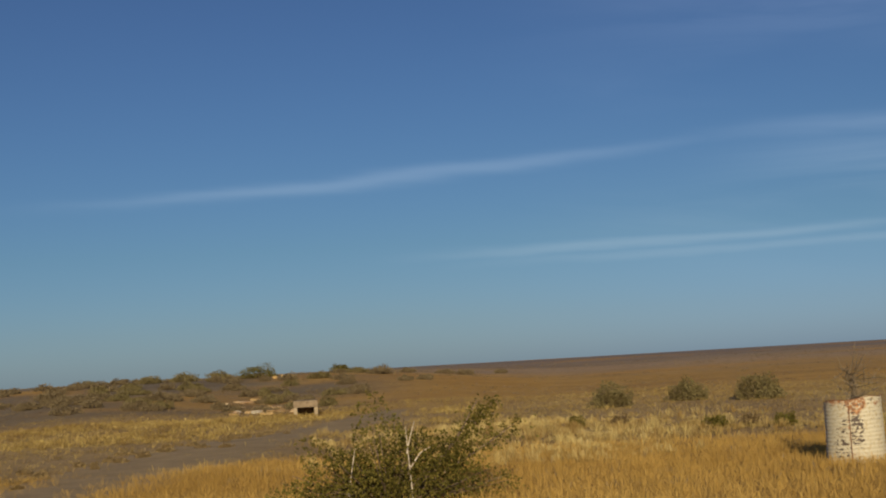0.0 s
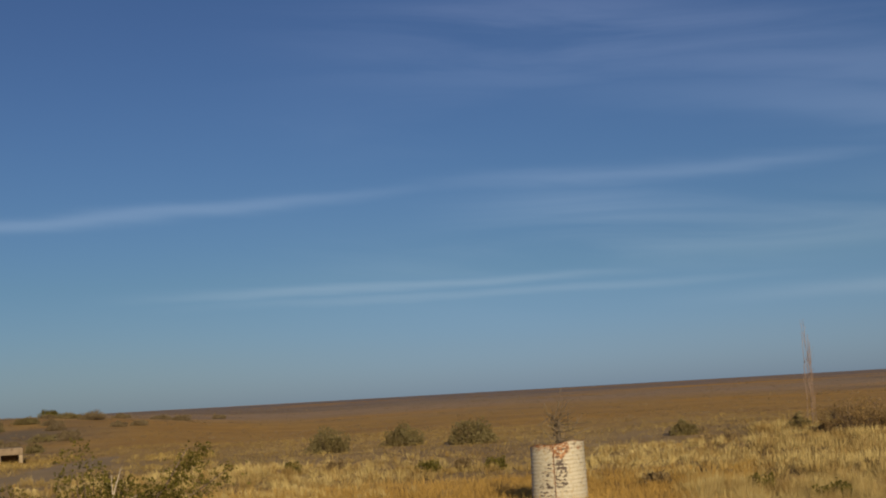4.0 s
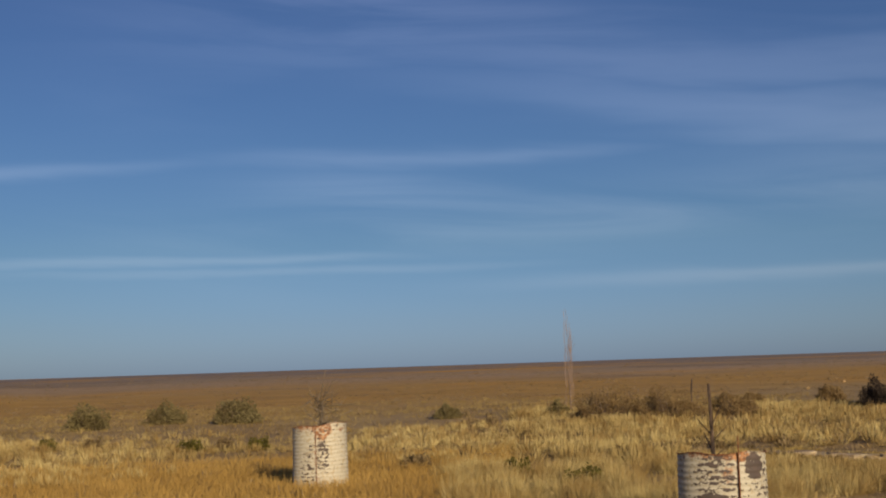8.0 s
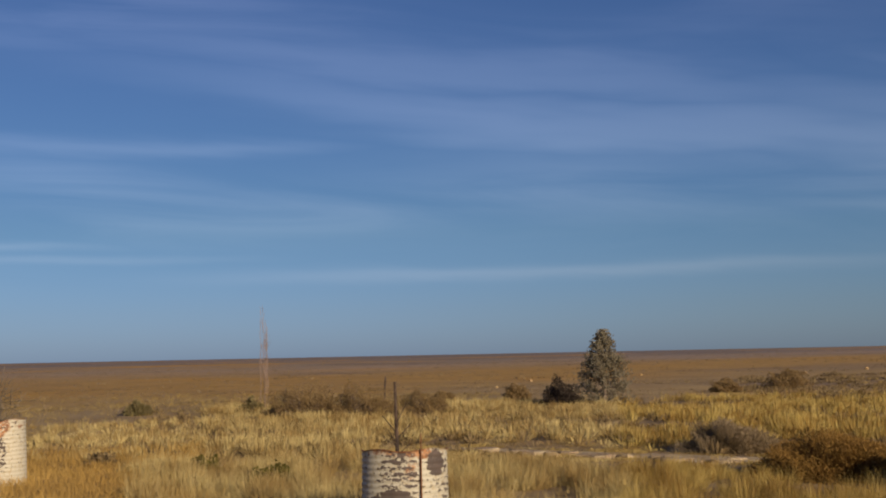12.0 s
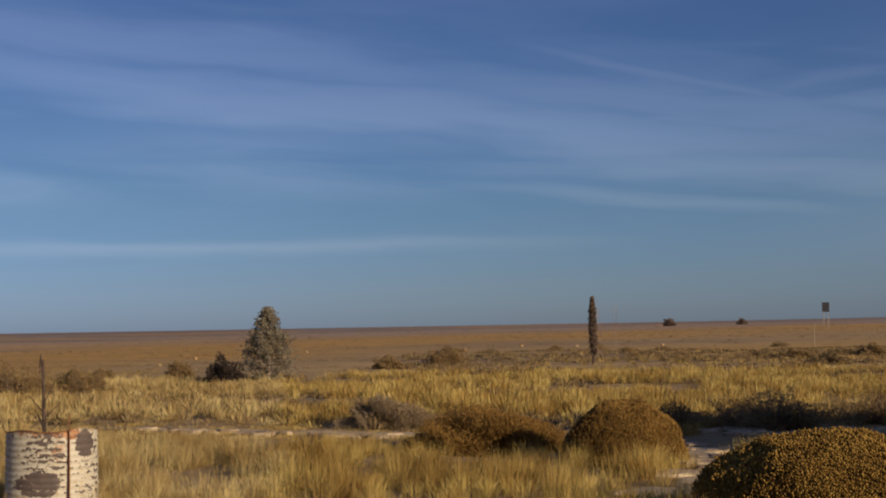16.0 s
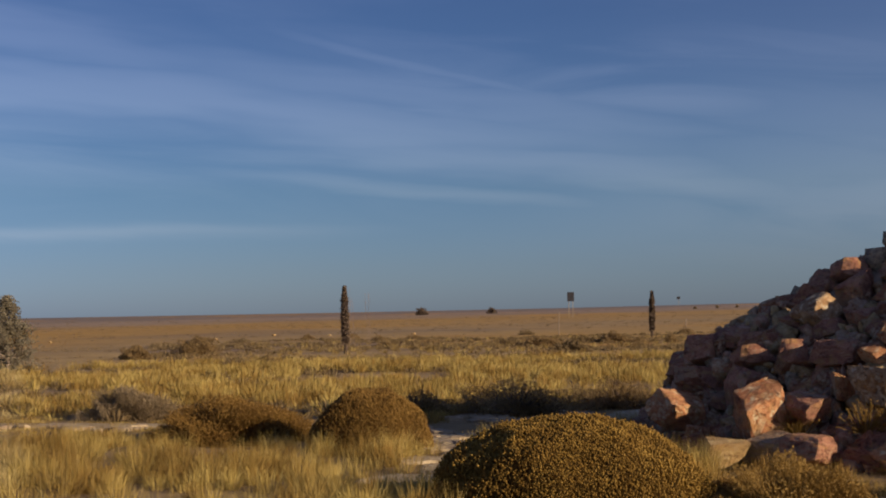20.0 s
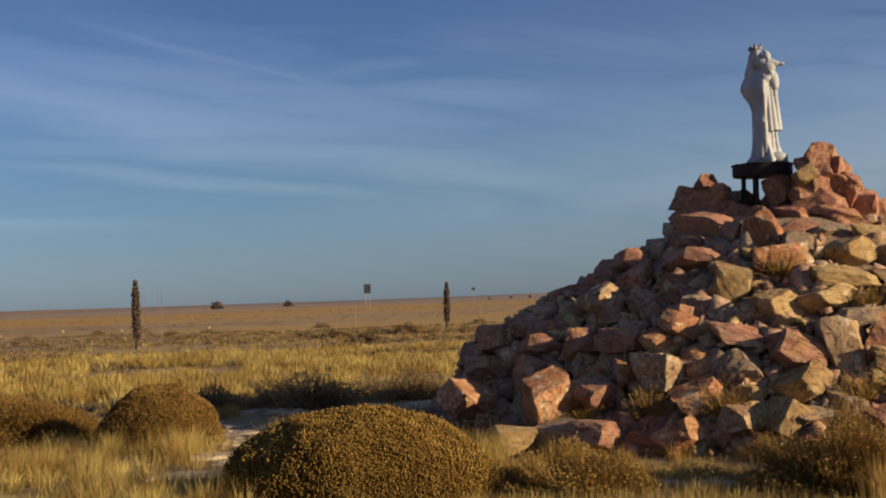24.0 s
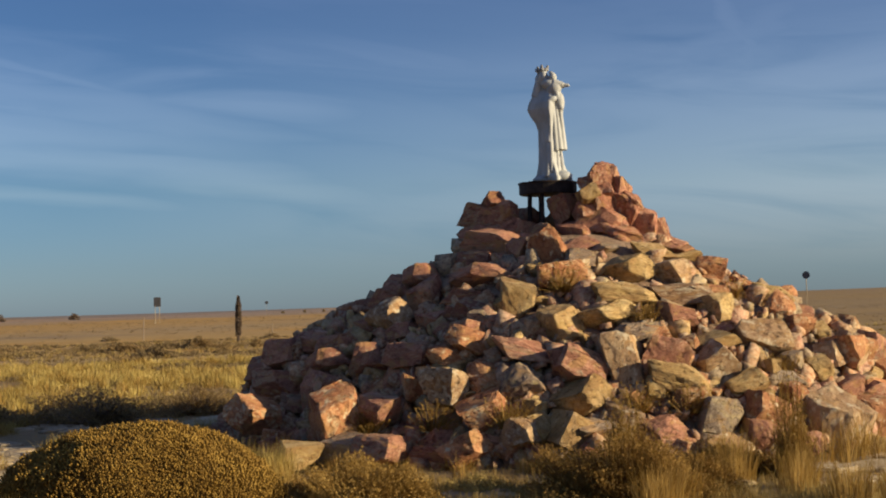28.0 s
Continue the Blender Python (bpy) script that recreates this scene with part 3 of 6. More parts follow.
TRACK = [(-8, -6), (-16, 1.5), (-22.3, 5.6), (-31, 11.6), (-36, 16.4), (-41, 20.5), (-47, 24.5)]
PATHS = [[(-10.6, 21.6), (-9.3, 21.3), (-5.2, 20.6), (-2.6, 19.4)], [(-0.6, 17.6), (0.9, 19.3), (2.5, 21.5), (5, 24.5)]]
strip("road", TRACK, [4.5, 4.5, 4.4, 4.0, 3.2, 2.4, 1.4], M["gravel"], "grey gravel track through the dry grass", "track", 0.03, 0.35)
strip("path_1", PATHS[0], [0.4, 0.6, 0.9, 0.6], M["caliche"], "narrow pale caliche footpath", "path", 0.03, 0.5, 2)
strip("path_2", PATHS[1], [0.6, 1.1, 1.2, 0.7], M["caliche"], "bare pale caliche soil beside the cairn", "path", 0.034, 0.6, 3)


PATCHES = [(-0.35, 17.9, 1.5, 0.8), (-0.75, 16.9, 1.0, 0.6), (-0.2, 16.2, 0.9, 0.7), (-0.75, 15.4, 0.9, 0.6), (-0.35, 14.6, 1.1, 0.7), (-0.9, 13.8, 0.9, 0.6), (-0.5, 13.0, 0.8, 0.7), (-1.6, 18.9, 1.2, 0.5),
           (6.9, 12.4, 1.0, 0.5), (7.6, 12.0, 1.1, 0.5), (8.2, 12.5, 0.9, 0.4), (5.6, 11.4, 0.8, 0.4)]


def bare_patch(x, y, w, d, seed):
    """A low slab-like patch of bare pale soil with a ragged edge."""
    bm = bmesh.new()
    rim, inner = [], []
    for k in range(28):
        a = 2 * math.pi * k / 28
        f = 1 + 0.45 * noise.noise(Vector((math.cos(a) * 1.7, math.sin(a) * 1.7, seed * 2.3)))
        px, py = x + w / 2 * math.cos(a) * f, y + d / 2 * math.sin(a) * f
        rim.append(bm.verts.new((px, py, float(height(px, py)) - 0.01)))
        px, py = x + (px - x) * 0.86, y + (py - y) * 0.86
        inner.append(bm.verts.new((px, py, float(height(px, py)) + 0.03)))
    mid = bm.verts.new((x, y, float(height(x, y)) + 0.035))
    for k in range(28):
        j = (k + 1) % 28
        bm.faces.new((rim[k], rim[j], inner[j], inner[k]))
        bm.faces.new((inner[k], inner[j], mid))
    me = bpy.data.meshes.new("bare_patch")
    bm.to_mesh(me)
    bm.free()
    me.materials.append(M["caliche"])
    tagged(new("bare_patch", me), "bare patch of pale caliche soil among dry grass", "bare soil", kind="structure")


for k, (x, y, w, d) in enumerate(PATCHES):
    bare_patch(x, y, w, d, k + 1)


STRIPS = (((-0.95, 19.2), (-0.45, 15.2), 18, 0.34), ((-0.6, 20.6), (1.7, 22.0), 26, 0.75), ((0.2, 19.4), (1.5, 20.2), 10, 0.5), ((-10.0, 21.25), (-4.9, 19.9), 20, 0.20), ((6.2, 11.2), (8.3, 12.5), 12, 0.36), ((3.2, 11.55), (3.75, 11.8), 5, 0.16))


def flat_stone(x, y, w, d, seed):
    """A thin weathered slab lying in the soil, with a broken outline."""
    rng = random.Random(seed)
    bm = bmesh.new()
    n = rng.randint(6, 9)
    rings = [[], [], []]
    for k in range(n):
        a = 2 * math.pi * (k + rng.uniform(-0.25, 0.25)) / n
        f = rng.uniform(0.72, 1.1)
        for ring, grow, z in zip(rings, (1.0, 1.0, 0.90), (-0.05, 0.035, 0.052)):
            ring.append(bm.verts.new((w / 2 * math.cos(a) * f * grow, d / 2 * math.sin(a) * f * grow, z + rng.uniform(-0.006, 0.006))))
    for r0, r1 in zip(rings, rings[1:]):
        for k in range(n):
            bm.faces.new((r0[k], r0[(k + 1) % n], r1[(k + 1) % n], r1[k]))
    bm.faces.new(rings[2])
    me = bpy.data.meshes.new("flat_stone")
    bm.to_mesh(me)
    bm.free()
    me.materials.append(M["slab"])
    ob = new("flat_stone", me)
    ob.matrix_basis = pose(x, y, float(height(x, y)), rng.uniform(-3, 3), rng.uniform(-3, 3), rng.uniform(-25, 25))
    return tagged(ob, "thin pale slab of weathered stone lying flat in the soil", "stone", "pale flat stones")


LAY = random.Random(77)
for (x0, y0), (x1, y1), count, spread in STRIPS:
    for k in range(count):
        u = (k + LAY.uniform(0.1, 0.9)) / count
        x, y = x0 + (x1 - x0) * u + LAY.gauss(0, spread), y0 + (y1 - y0) * u + LAY.gauss(0, spread)
        w = LAY.uniform(0.22, 0.62)
        if math.hypot(x - 6.3, y - 17.4) > 4.9 and math.hypot(x - 0.62, y - 11.9) > 1.5:
            flat_stone(x, y, w, w * LAY.uniform(0.45, 0.8), 600 + k + int(100 * y0))


def line_distance(x, y, line):
    best = np.full(np.shape(x), 1e9)
    for (ax, ay), (bx, by) in zip(line, line[1:]):
        t = np.clip(((x - ax) * (bx - ax) + (y - ay) * (by - ay)) / ((bx - ax) ** 2 + (by - ay) ** 2), 0, 1)
        best = np.minimum(best, np.hypot(x - ax - t * (bx - ax), y - ay - t * (by - ay)))
    return best


CAIRN = (6.3, 17.4)

# ---- the cairn ----
VIEW = Vector((CAIRN[0], CAIRN[1], 0)).normalized()
SIDE = Vector((VIEW.y, -VIEW.x, 0))
TURN = math.degrees(math.atan2(SIDE.y, SIDE.x))
cairn = thing("cairn", CAIRN[0], CAIRN[1], 0, "cone-shaped cairn of loose red, pink and tan boulders", "cairn", turn=TURN)
PROFILE_Z, PROFILE_R = (0, 1.1, 1.7, 2.15, 2.45, 2.6), (4.5, 3.62, 2.6, 1.85, 1.42, 0.9)


def cairn_radius(z):
    return float(np.interp(z, PROFILE_Z, PROFILE_R))


def slope_radius(z, a):
    """Radius of the heap at a height and an angle; it is broader to the sides and drawn in high up on the shaded one."""
    c = math.cos(a)
    wide = 0.12 if c > 0 else float(np.interp(z, (0.2, 1.1, 1.7, 2.4), (0.01, 0.07, 0.0, -0.06)))
    hollow = math.exp(-((math.degrees(math.atan2(math.sin(a), c)) + 128) / 17) ** 2) * float(np.interp(z, (0.0, 0.5, 2.2, 2.5), (0.0, 0.30, 0.34, 0.15)))
    return cairn_radius(z) * (1 + wide * c * c) - hollow


def face_depth(u, z):
    """How far before its middle the heap's face stands at a sideways offset and a height."""
    lo, hi = -math.pi, 0.0
    for _ in range(24):
        a = (lo + hi) / 2
        lo, hi = (a, hi) if slope_radius(z, a) * math.cos(a) < u else (lo, a)
    return min(slope_radius(z, a) * math.sin(a), -0.15)


def rock_mesh(seed, mat, fine=3, cuts=6):
    """A broken boulder in a unit box: a block split along a few flat planes, with chipped edges and rough faces."""
    rng = random.Random(seed)
    bm = bmesh.new()
    pts = [Vector((x * rng.uniform(0.36, 0.5), y * rng.uniform(0.36, 0.5), z * rng.uniform(0.36, 0.5))) for x in (-1, 1) for y in (-1, 1) for z in (-1, 1)]
    for k in range(cuts + 1):
        bm.clear()
        for p in pts:
            bm.verts.new(p)
        bmesh.ops.convex_hull(bm, input=bm.verts[:])
        bmesh.ops.delete(bm, geom=[v for v in bm.verts if not v.link_faces], context="VERTS")
        if k == cuts:
            break
        d = Vector((rng.gauss(0, 1), rng.gauss(0, 1), rng.gauss(0, 0.9))).normalized()
        far = max(v.co.dot(d) for v in bm.verts)
        bmesh.ops.bisect_plane(bm, geom=bm.verts[:] + bm.edges[:] + bm.faces[:], plane_co=d * far * rng.uniform(0.55, 0.86), plane_no=d, clear_outer=True)
        pts = [v.co.copy() for v in bm.verts]
    tilt = Euler((rng.uniform(-0.5, 0.5), rng.uniform(-0.5, 0.5), rng.uniform(-0.3, 0.3))).to_matrix()
    for v in bm.verts:
        v.co = tilt @ v.co
    lo = Vector([min(v.co[i] for v in bm.verts) for i in range(3)])
    hi = Vector([max(v.co[i] for v in bm.verts) for i in range(3)])
    for v in bm.verts:
        v.co = Vector([(v.co[i] - lo[i]) / (hi[i] - lo[i]) - 0.5 for i in range(3)])
    if fine:
        off = Vector((seed * 3.7, seed * 1.3, 0))
        for cut, push in ((0.30, 0.05), (0.16, 0.10), (0.085, 0.20))[:fine]:
            bmesh.ops.subdivide_edges(bm, edges=[e for e in bm.edges if e.calc_length() > cut], cuts=1)
            bmesh.ops.triangulate(bm, faces=bm.faces[:])
            bm.normal_update()
            keen = {v: max((e.calc_face_angle(0.0) for e in v.link_edges), default=0.0) for v in bm.verts}
            move = {}
            for v in bm.verts:
                q = Vector(noise.noise_vector(v.co * (0.8 / cut) + off)) * cut * push
                if keen[v] > 0.55 and cut < 0.2:
                    q -= v.normal * abs(noise.noise(v.co * (0.5 / cut) + off)) * cut * 0.34
                move[v] = q
            for v, q in move.items():
                v.co += q
    me = bpy.data.meshes.new("stone")
    bm.to_mesh(me)
    bm.free()
    me.materials.append(mat)
    return me


TONES = {"r": M["red"], "d": M["deep"], "p": M["pink"], "t": M["tan"], "g": M["grey"], "c": M["crimson"]}
ROCKS = {tone: [rock_mesh(i * 7 + ord(tone), TONES[tone]) for i in range(9)] for tone in TONES}
ROLL = random.Random(11)
placed = []


def set_stone(x, y, z, w, d, h, tone, tip=14.0, turn=None):
    ob = new("stone", ROLL.choice(ROCKS[tone]))
    ob.parent = cairn
    spin = ROLL.uniform(0, 65) if turn is None else turn
    ob.matrix_basis = pose(x, y, z, ROLL.uniform(-tip, tip), ROLL.uniform(-tip, tip), spin) @ Matrix.Diagonal((w * 1.12, d * 1.10, h * 1.18, 1))
    placed.append((x, y, z, max(w, h)))
    return ob


def stone(u, z, w, h, tone, tip=20.0, proud=0.0):
    """A boulder on the near face of the cairn: sideways offset, height, width, height of the block, tone."""
    r = cairn_radius(z)
    y = face_depth(u, z) - proud
    d = 0.5 * (w + h) * 1.05
    out = 1 - 0.12 * d / r
    if z < 0.6 and u < -1.4:
        out = 1.0
        y -= 0.40 + 0.30 * (u < -2.2)          # the lowest boulders on this side lie free of the heap
    # dark tones left of the middle paint in shade; turned from the sun too
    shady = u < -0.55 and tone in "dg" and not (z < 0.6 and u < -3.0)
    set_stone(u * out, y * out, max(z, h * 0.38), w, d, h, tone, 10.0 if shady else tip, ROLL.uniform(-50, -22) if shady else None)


stone(-3.41, 0.48, 0.62, 0.37, 'r')
stone(-2.35, 0.51, 0.52, 0.55, 'r')
stone(-2.68, 0.18, 0.46, 0.24, 't', 20.0, 0.22)
stone(-3.08, 0.24, 0.26, 0.26, 'r')
stone(-1.85, 0.20, 0.46, 0.30, 'd')
stone(-1.99, 1.55, 0.50, 0.37, 'p', 20.0, 0.30)
stone(-2.16, 1.03, 0.45, 0.38, 'd')
stone(-1.66, 1.10, 0.50, 0.31, 'd')
stone(-1.22, 1.13, 0.37, 0.22, 'r', 20.0, 0.12)
stone(-1.00, 1.26, 0.47, 0.25, 'r', 20.0, 0.12)
stone(-1.21, 0.97, 0.49, 0.18, 't')
stone(-1.57, 0.79, 0.21, 0.31, 'r', 20.0, 0.12)
stone(-1.17, 0.76, 0.57, 0.33, 'p', 20.0, 0.12)
stone(-0.75, 0.52, 0.56, 0.35, 'r')
stone(-0.35, 0.81, 0.48, 0.45, 'g')
stone(-0.23, 0.58, 0.26, 0.23, 't')
stone(-0.34, 1.16, 0.73, 0.23, 'd')
stone(-0.67, 1.24, 0.17, 0.14, 't')
stone(-0.85, 1.47, 0.32, 0.29, 'g')
stone(-0.45, 1.74, 0.42, 0.42, 't', 14.0, 0.16)
stone(-0.93, 0.18, 0.64, 0.35, 'r')
stone(0.03, 1.43, 0.66, 0.41, 't')
stone(0.23, 0.97, 0.51, 0.39, 'd')
stone(0.71, 1.00, 0.51, 0.57, 'p')
stone(0.26, 0.65, 0.54, 0.41, 't')
stone(1.18, 1.08, 0.52, 0.37, 'd')
stone(0.58, 1.50, 0.70, 0.29, 't')
stone(0.85, 1.30, 0.68, 0.25, 'g')
stone(0.80, 1.70, 0.81, 0.26, 't')
stone(1.55, 1.72, 0.81, 0.23, 'p')
stone(1.89, 1.54, 0.43, 0.33, 't')
stone(1.73, 1.20, 0.57, 0.19, 't')
stone(1.44, 1.17, 0.31, 0.22, 'r')
stone(1.72, 0.99, 0.44, 0.37, 'p')
stone(1.29, 0.81, 0.76, 0.33, 't')
stone(1.35, 0.63, 0.33, 0.27, 'r')
stone(2.00, 0.73, 0.47, 0.31, 't')
stone(2.31, 1.18, 0.55, 0.42, 'p')
stone(1.67, 0.44, 0.48, 0.42, 'g')
stone(2.15, 0.44, 0.46, 0.46, 'r')
stone(2.95, 0.25, 0.54, 0.70, 'p')
stone(2.50, 0.58, 0.28, 0.35, 'r')
stone(3.50, 0.32, 0.54, 0.40, 'r')
stone(2.92, 0.86, 0.33, 0.30, 't')
stone(2.64, 1.50, 0.35, 0.42, 'r')
stone(3.77, 1.00, 0.37, 0.44, 'd')
stone(3.35, 0.97, 0.49, 0.42, 'r')
stone(0.26, 0.33, 0.64, 0.29, 'g')
stone(-0.20, 0.37, 0.29, 0.32, 't')
stone(1.10, 0.34, 0.50, 0.26, 'd')
stone(3.90, 0.69, 0.37, 0.37, 'r')
stone(3.32, 0.05, 0.29, 0.23, 't')
stone(-0.08, 2.36, 0.34, 0.55, 'r', 14.0, 0.16)
stone(0.08, 1.99, 0.57, 0.30, 'r', 14.0, 0.16)
stone(0.30, 2.16, 0.44, 0.27, 'g', 14.0, 0.16)
stone(0.91, 2.02, 0.61, 0.34, 't')
stone(1.26, 2.24, 0.60, 0.21, 't')
stone(1.47, 1.97, 0.59, 0.31, 'p')
stone(1.98, 1.99, 0.43, 0.36, 'r')
stone(1.70, 2.25, 0.29, 0.15, 'r')
stone(2.73, 1.60, 0.66, 0.33, 't')
stone(2.23, 0.61, 0.15, 0.14, 't')
stone(2.07, 0.22, 0.30, 0.39, 'd')
stone(1.65, 0.11, 0.53, 0.29, 'p')
stone(2.56, 0.11, 0.34, 0.27, 'd')
stone(3.20, 0.64, 0.38, 0.23, 'd')
stone(3.60, 1.03, 0.29, 0.25, 'r')
stone(3.14, 1.01, 0.43, 0.28, 'p')
stone(2.46, 0.78, 0.38, 0.16, 'g')
stone(2.33, 0.91, 0.16, 0.16, 't')
stone(2.57, 0.95, 0.26, 0.24, 'g')
stone(1.41, 1.45, 0.48, 0.26, 'd')
stone(2.07, 1.76, 0.19, 0.17, 'r')
stone(2.34, 1.80, 0.34, 0.18, 'r')
stone(2.69, 1.63, 0.40, 0.27, 'g')
stone(2.87, 1.33, 0.34, 0.25, 'r')
stone(3.11, 1.26, 0.28, 0.21, 't')
stone(3.42, 1.15, 0.31, 0.22, 'g')
# left flank: its shade is put into the dark tone of most boulders
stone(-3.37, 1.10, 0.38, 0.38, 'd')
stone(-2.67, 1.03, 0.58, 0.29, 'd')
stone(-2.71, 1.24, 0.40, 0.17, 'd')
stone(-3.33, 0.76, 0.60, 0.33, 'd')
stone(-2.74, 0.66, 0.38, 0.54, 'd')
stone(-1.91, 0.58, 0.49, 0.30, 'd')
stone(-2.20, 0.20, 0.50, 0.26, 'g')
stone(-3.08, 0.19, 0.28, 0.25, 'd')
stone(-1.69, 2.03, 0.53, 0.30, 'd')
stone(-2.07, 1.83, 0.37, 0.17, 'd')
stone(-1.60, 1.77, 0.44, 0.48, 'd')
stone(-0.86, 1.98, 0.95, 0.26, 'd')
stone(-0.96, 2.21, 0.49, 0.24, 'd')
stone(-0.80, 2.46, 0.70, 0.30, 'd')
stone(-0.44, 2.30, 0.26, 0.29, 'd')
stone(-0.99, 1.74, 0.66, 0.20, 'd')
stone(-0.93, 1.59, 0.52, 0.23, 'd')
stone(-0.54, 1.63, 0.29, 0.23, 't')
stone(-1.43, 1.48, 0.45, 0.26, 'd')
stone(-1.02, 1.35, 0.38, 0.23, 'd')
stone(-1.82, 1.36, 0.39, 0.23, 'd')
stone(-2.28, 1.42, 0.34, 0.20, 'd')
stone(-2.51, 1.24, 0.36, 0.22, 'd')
stone(-0.34, 0.32, 0.46, 0.35, 'p')
stone(0.12, 0.34, 0.52, 0.35, 't')
stone(0.65, 0.46, 0.35, 0.29, 'p')
stone(1.02, 0.73, 0.24, 0.24, 't')
stone(0.09, 1.03, 0.36, 0.30, 'd')

# crown round the foot of the iron stand: (sideways, towards the viewer, height)
set_stone(0.72, -0.43, 3.28, 0.34, 0.34, 0.30, "c", 6, -20)
set_stone(0.58, -0.53, 3.11, 0.46, 0.44, 0.36, "c", 6, -10)
set_stone(0.84, -0.46, 3.06, 0.32, 0.38, 0.40, "d", 6)
set_stone(0.47, -0.74, 3.02, 0.29, 0.28, 0.27, "t")
set_stone(0.52, -0.56, 2.86, 0.44, 0.50, 0.34, "c", 5, 12)
set_stone(0.74, -0.48, 2.72, 0.50, 0.60, 0.40, "d", 5, -8)
set_stone(0.92, -0.50, 2.84, 0.40, 0.52, 0.50, "c", 5)
set_stone(0.38, -0.73, 2.50, 0.52, 0.50, 0.36, "c", 6)
set_stone(0.84, -0.73, 2.50, 0.58, 0.52, 0.34, "c", 6)
set_stone(1.15, -0.48, 2.62, 0.36, 0.46, 0.52, "c", 8)
set_stone(1.38, -0.38, 2.52, 0.26, 0.34, 0.36, "c", 8)
# left side of the crown, with its shade painted in as dark stones
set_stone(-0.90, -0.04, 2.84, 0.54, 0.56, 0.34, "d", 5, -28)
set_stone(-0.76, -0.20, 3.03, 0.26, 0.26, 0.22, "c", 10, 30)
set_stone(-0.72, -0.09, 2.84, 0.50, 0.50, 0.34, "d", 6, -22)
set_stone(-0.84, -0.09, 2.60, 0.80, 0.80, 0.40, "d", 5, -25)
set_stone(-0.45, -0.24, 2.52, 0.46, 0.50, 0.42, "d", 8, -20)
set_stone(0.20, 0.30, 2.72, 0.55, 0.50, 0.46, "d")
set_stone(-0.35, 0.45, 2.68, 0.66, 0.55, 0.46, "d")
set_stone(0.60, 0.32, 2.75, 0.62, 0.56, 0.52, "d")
set_stone(0.18, -0.22, 2.86, 0.40, 0.36, 0.38, "d", 6)
set_stone(0.66, -0.62, 2.96, 0.34, 0.36, 0.40, "c", 6, 10)
set_stone(0.62, -0.66, 2.68, 0.62, 0.44, 0.42, "c", 5, -6)
set_stone(1.02, -0.55, 2.86, 0.26, 0.34, 0.44, "c", 8)
set_stone(0.62, -0.58, 3.26, 0.30, 0.32, 0.30, "c", 6, 15)
# four unseen stones added behind the right pile to shade the left crown
set_stone(0.70, -0.12, 3.14, 0.44, 0.50, 0.44, "c", 6, -12)
set_stone(0.64, 0.06, 2.94, 0.52, 0.50, 0.50, "d", 6, 10)
set_stone(0.90, -0.08, 2.86, 0.44, 0.50, 0.50, "c", 6)
set_stone(0.74, -0.16, 3.36, 0.30, 0.36, 0.26, "c", 6, 8)
# loose stones over the flat top
for k in range(26):
    a, r = 2.4 * k, 0.25 + (1.15 if math.cos(2.4 * k) > 0 else 0.80) * math.sqrt((k + 0.5) / 26)
    set_stone(r * math.cos(a), r * math.sin(a), 2.50 - 0.12 * r + ROLL.uniform(-0.05, 0.05), ROLL.uniform(0.30, 0.52), 0.36, ROLL.uniform(0.20, 0.34), ROLL.choice("rdcdtd"), 18, -15 if math.cos(a) < 0 else None)
# the rest of the slope, all the way round
tries = 0
while len(placed) < 300 and tries < 9000:
    tries += 1
    z = 2.5 * (1 - math.sqrt(ROLL.random())) * 1.02
    a = ROLL.gauss(-math.pi / 2, 1.0)
    r = slope_radius(z, a)
    size = ROLL.uniform(0.22, 0.52)
    p = (r * math.cos(a), r * math.sin(a), z)
    if any((p[0] - q[0]) ** 2 + (p[1] - q[1]) ** 2 + (p[2] - q[2]) ** 2 < (0.30 * (size + q[3])) ** 2 for q in placed):
        continue
    # nearly all dark stones on the shaded flank, so shade is in their colour
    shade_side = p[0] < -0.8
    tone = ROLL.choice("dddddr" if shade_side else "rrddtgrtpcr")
    k = 1 - 0.5 * size / r
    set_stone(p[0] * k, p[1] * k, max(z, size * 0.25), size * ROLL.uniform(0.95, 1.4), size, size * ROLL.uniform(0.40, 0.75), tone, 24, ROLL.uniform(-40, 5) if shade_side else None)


def cairn_core():
    bm = bmesh.new()
    rings = []
    for z, r in ((-0.1, 4.35), (0.5, 3.9), (1.0, 3.5), (1.6, 2.6), (2.05, 1.85), (2.35, 1.3), (2.5, 0.6)):
        rings.append([bm.verts.new(((slope_radius(z, a) - 0.16 + 0.10 * noise.noise(Vector((a * 5, z * 3, 0)))) * math.cos(a), (slope_radius(z, a) - 0.16) * math.sin(a), z)) for a in [2 * math.pi * k / 64 for k in range(64)]])
    for r0, r1 in zip(rings, rings[1:]):
        for k in range(64):
            bm.faces.new((r0[k], r0[(k + 1) % 64], r1[(k + 1) % 64], r1[k]))
    bm.faces.new(rings[-1])
    return bm


part("core", cairn_core(), M["core"], cairn, "dark rubble and soil between the boulders")


CHIPS = [rock_mesh(400 + i, M["core"], 0, 2) for i in range(8)]


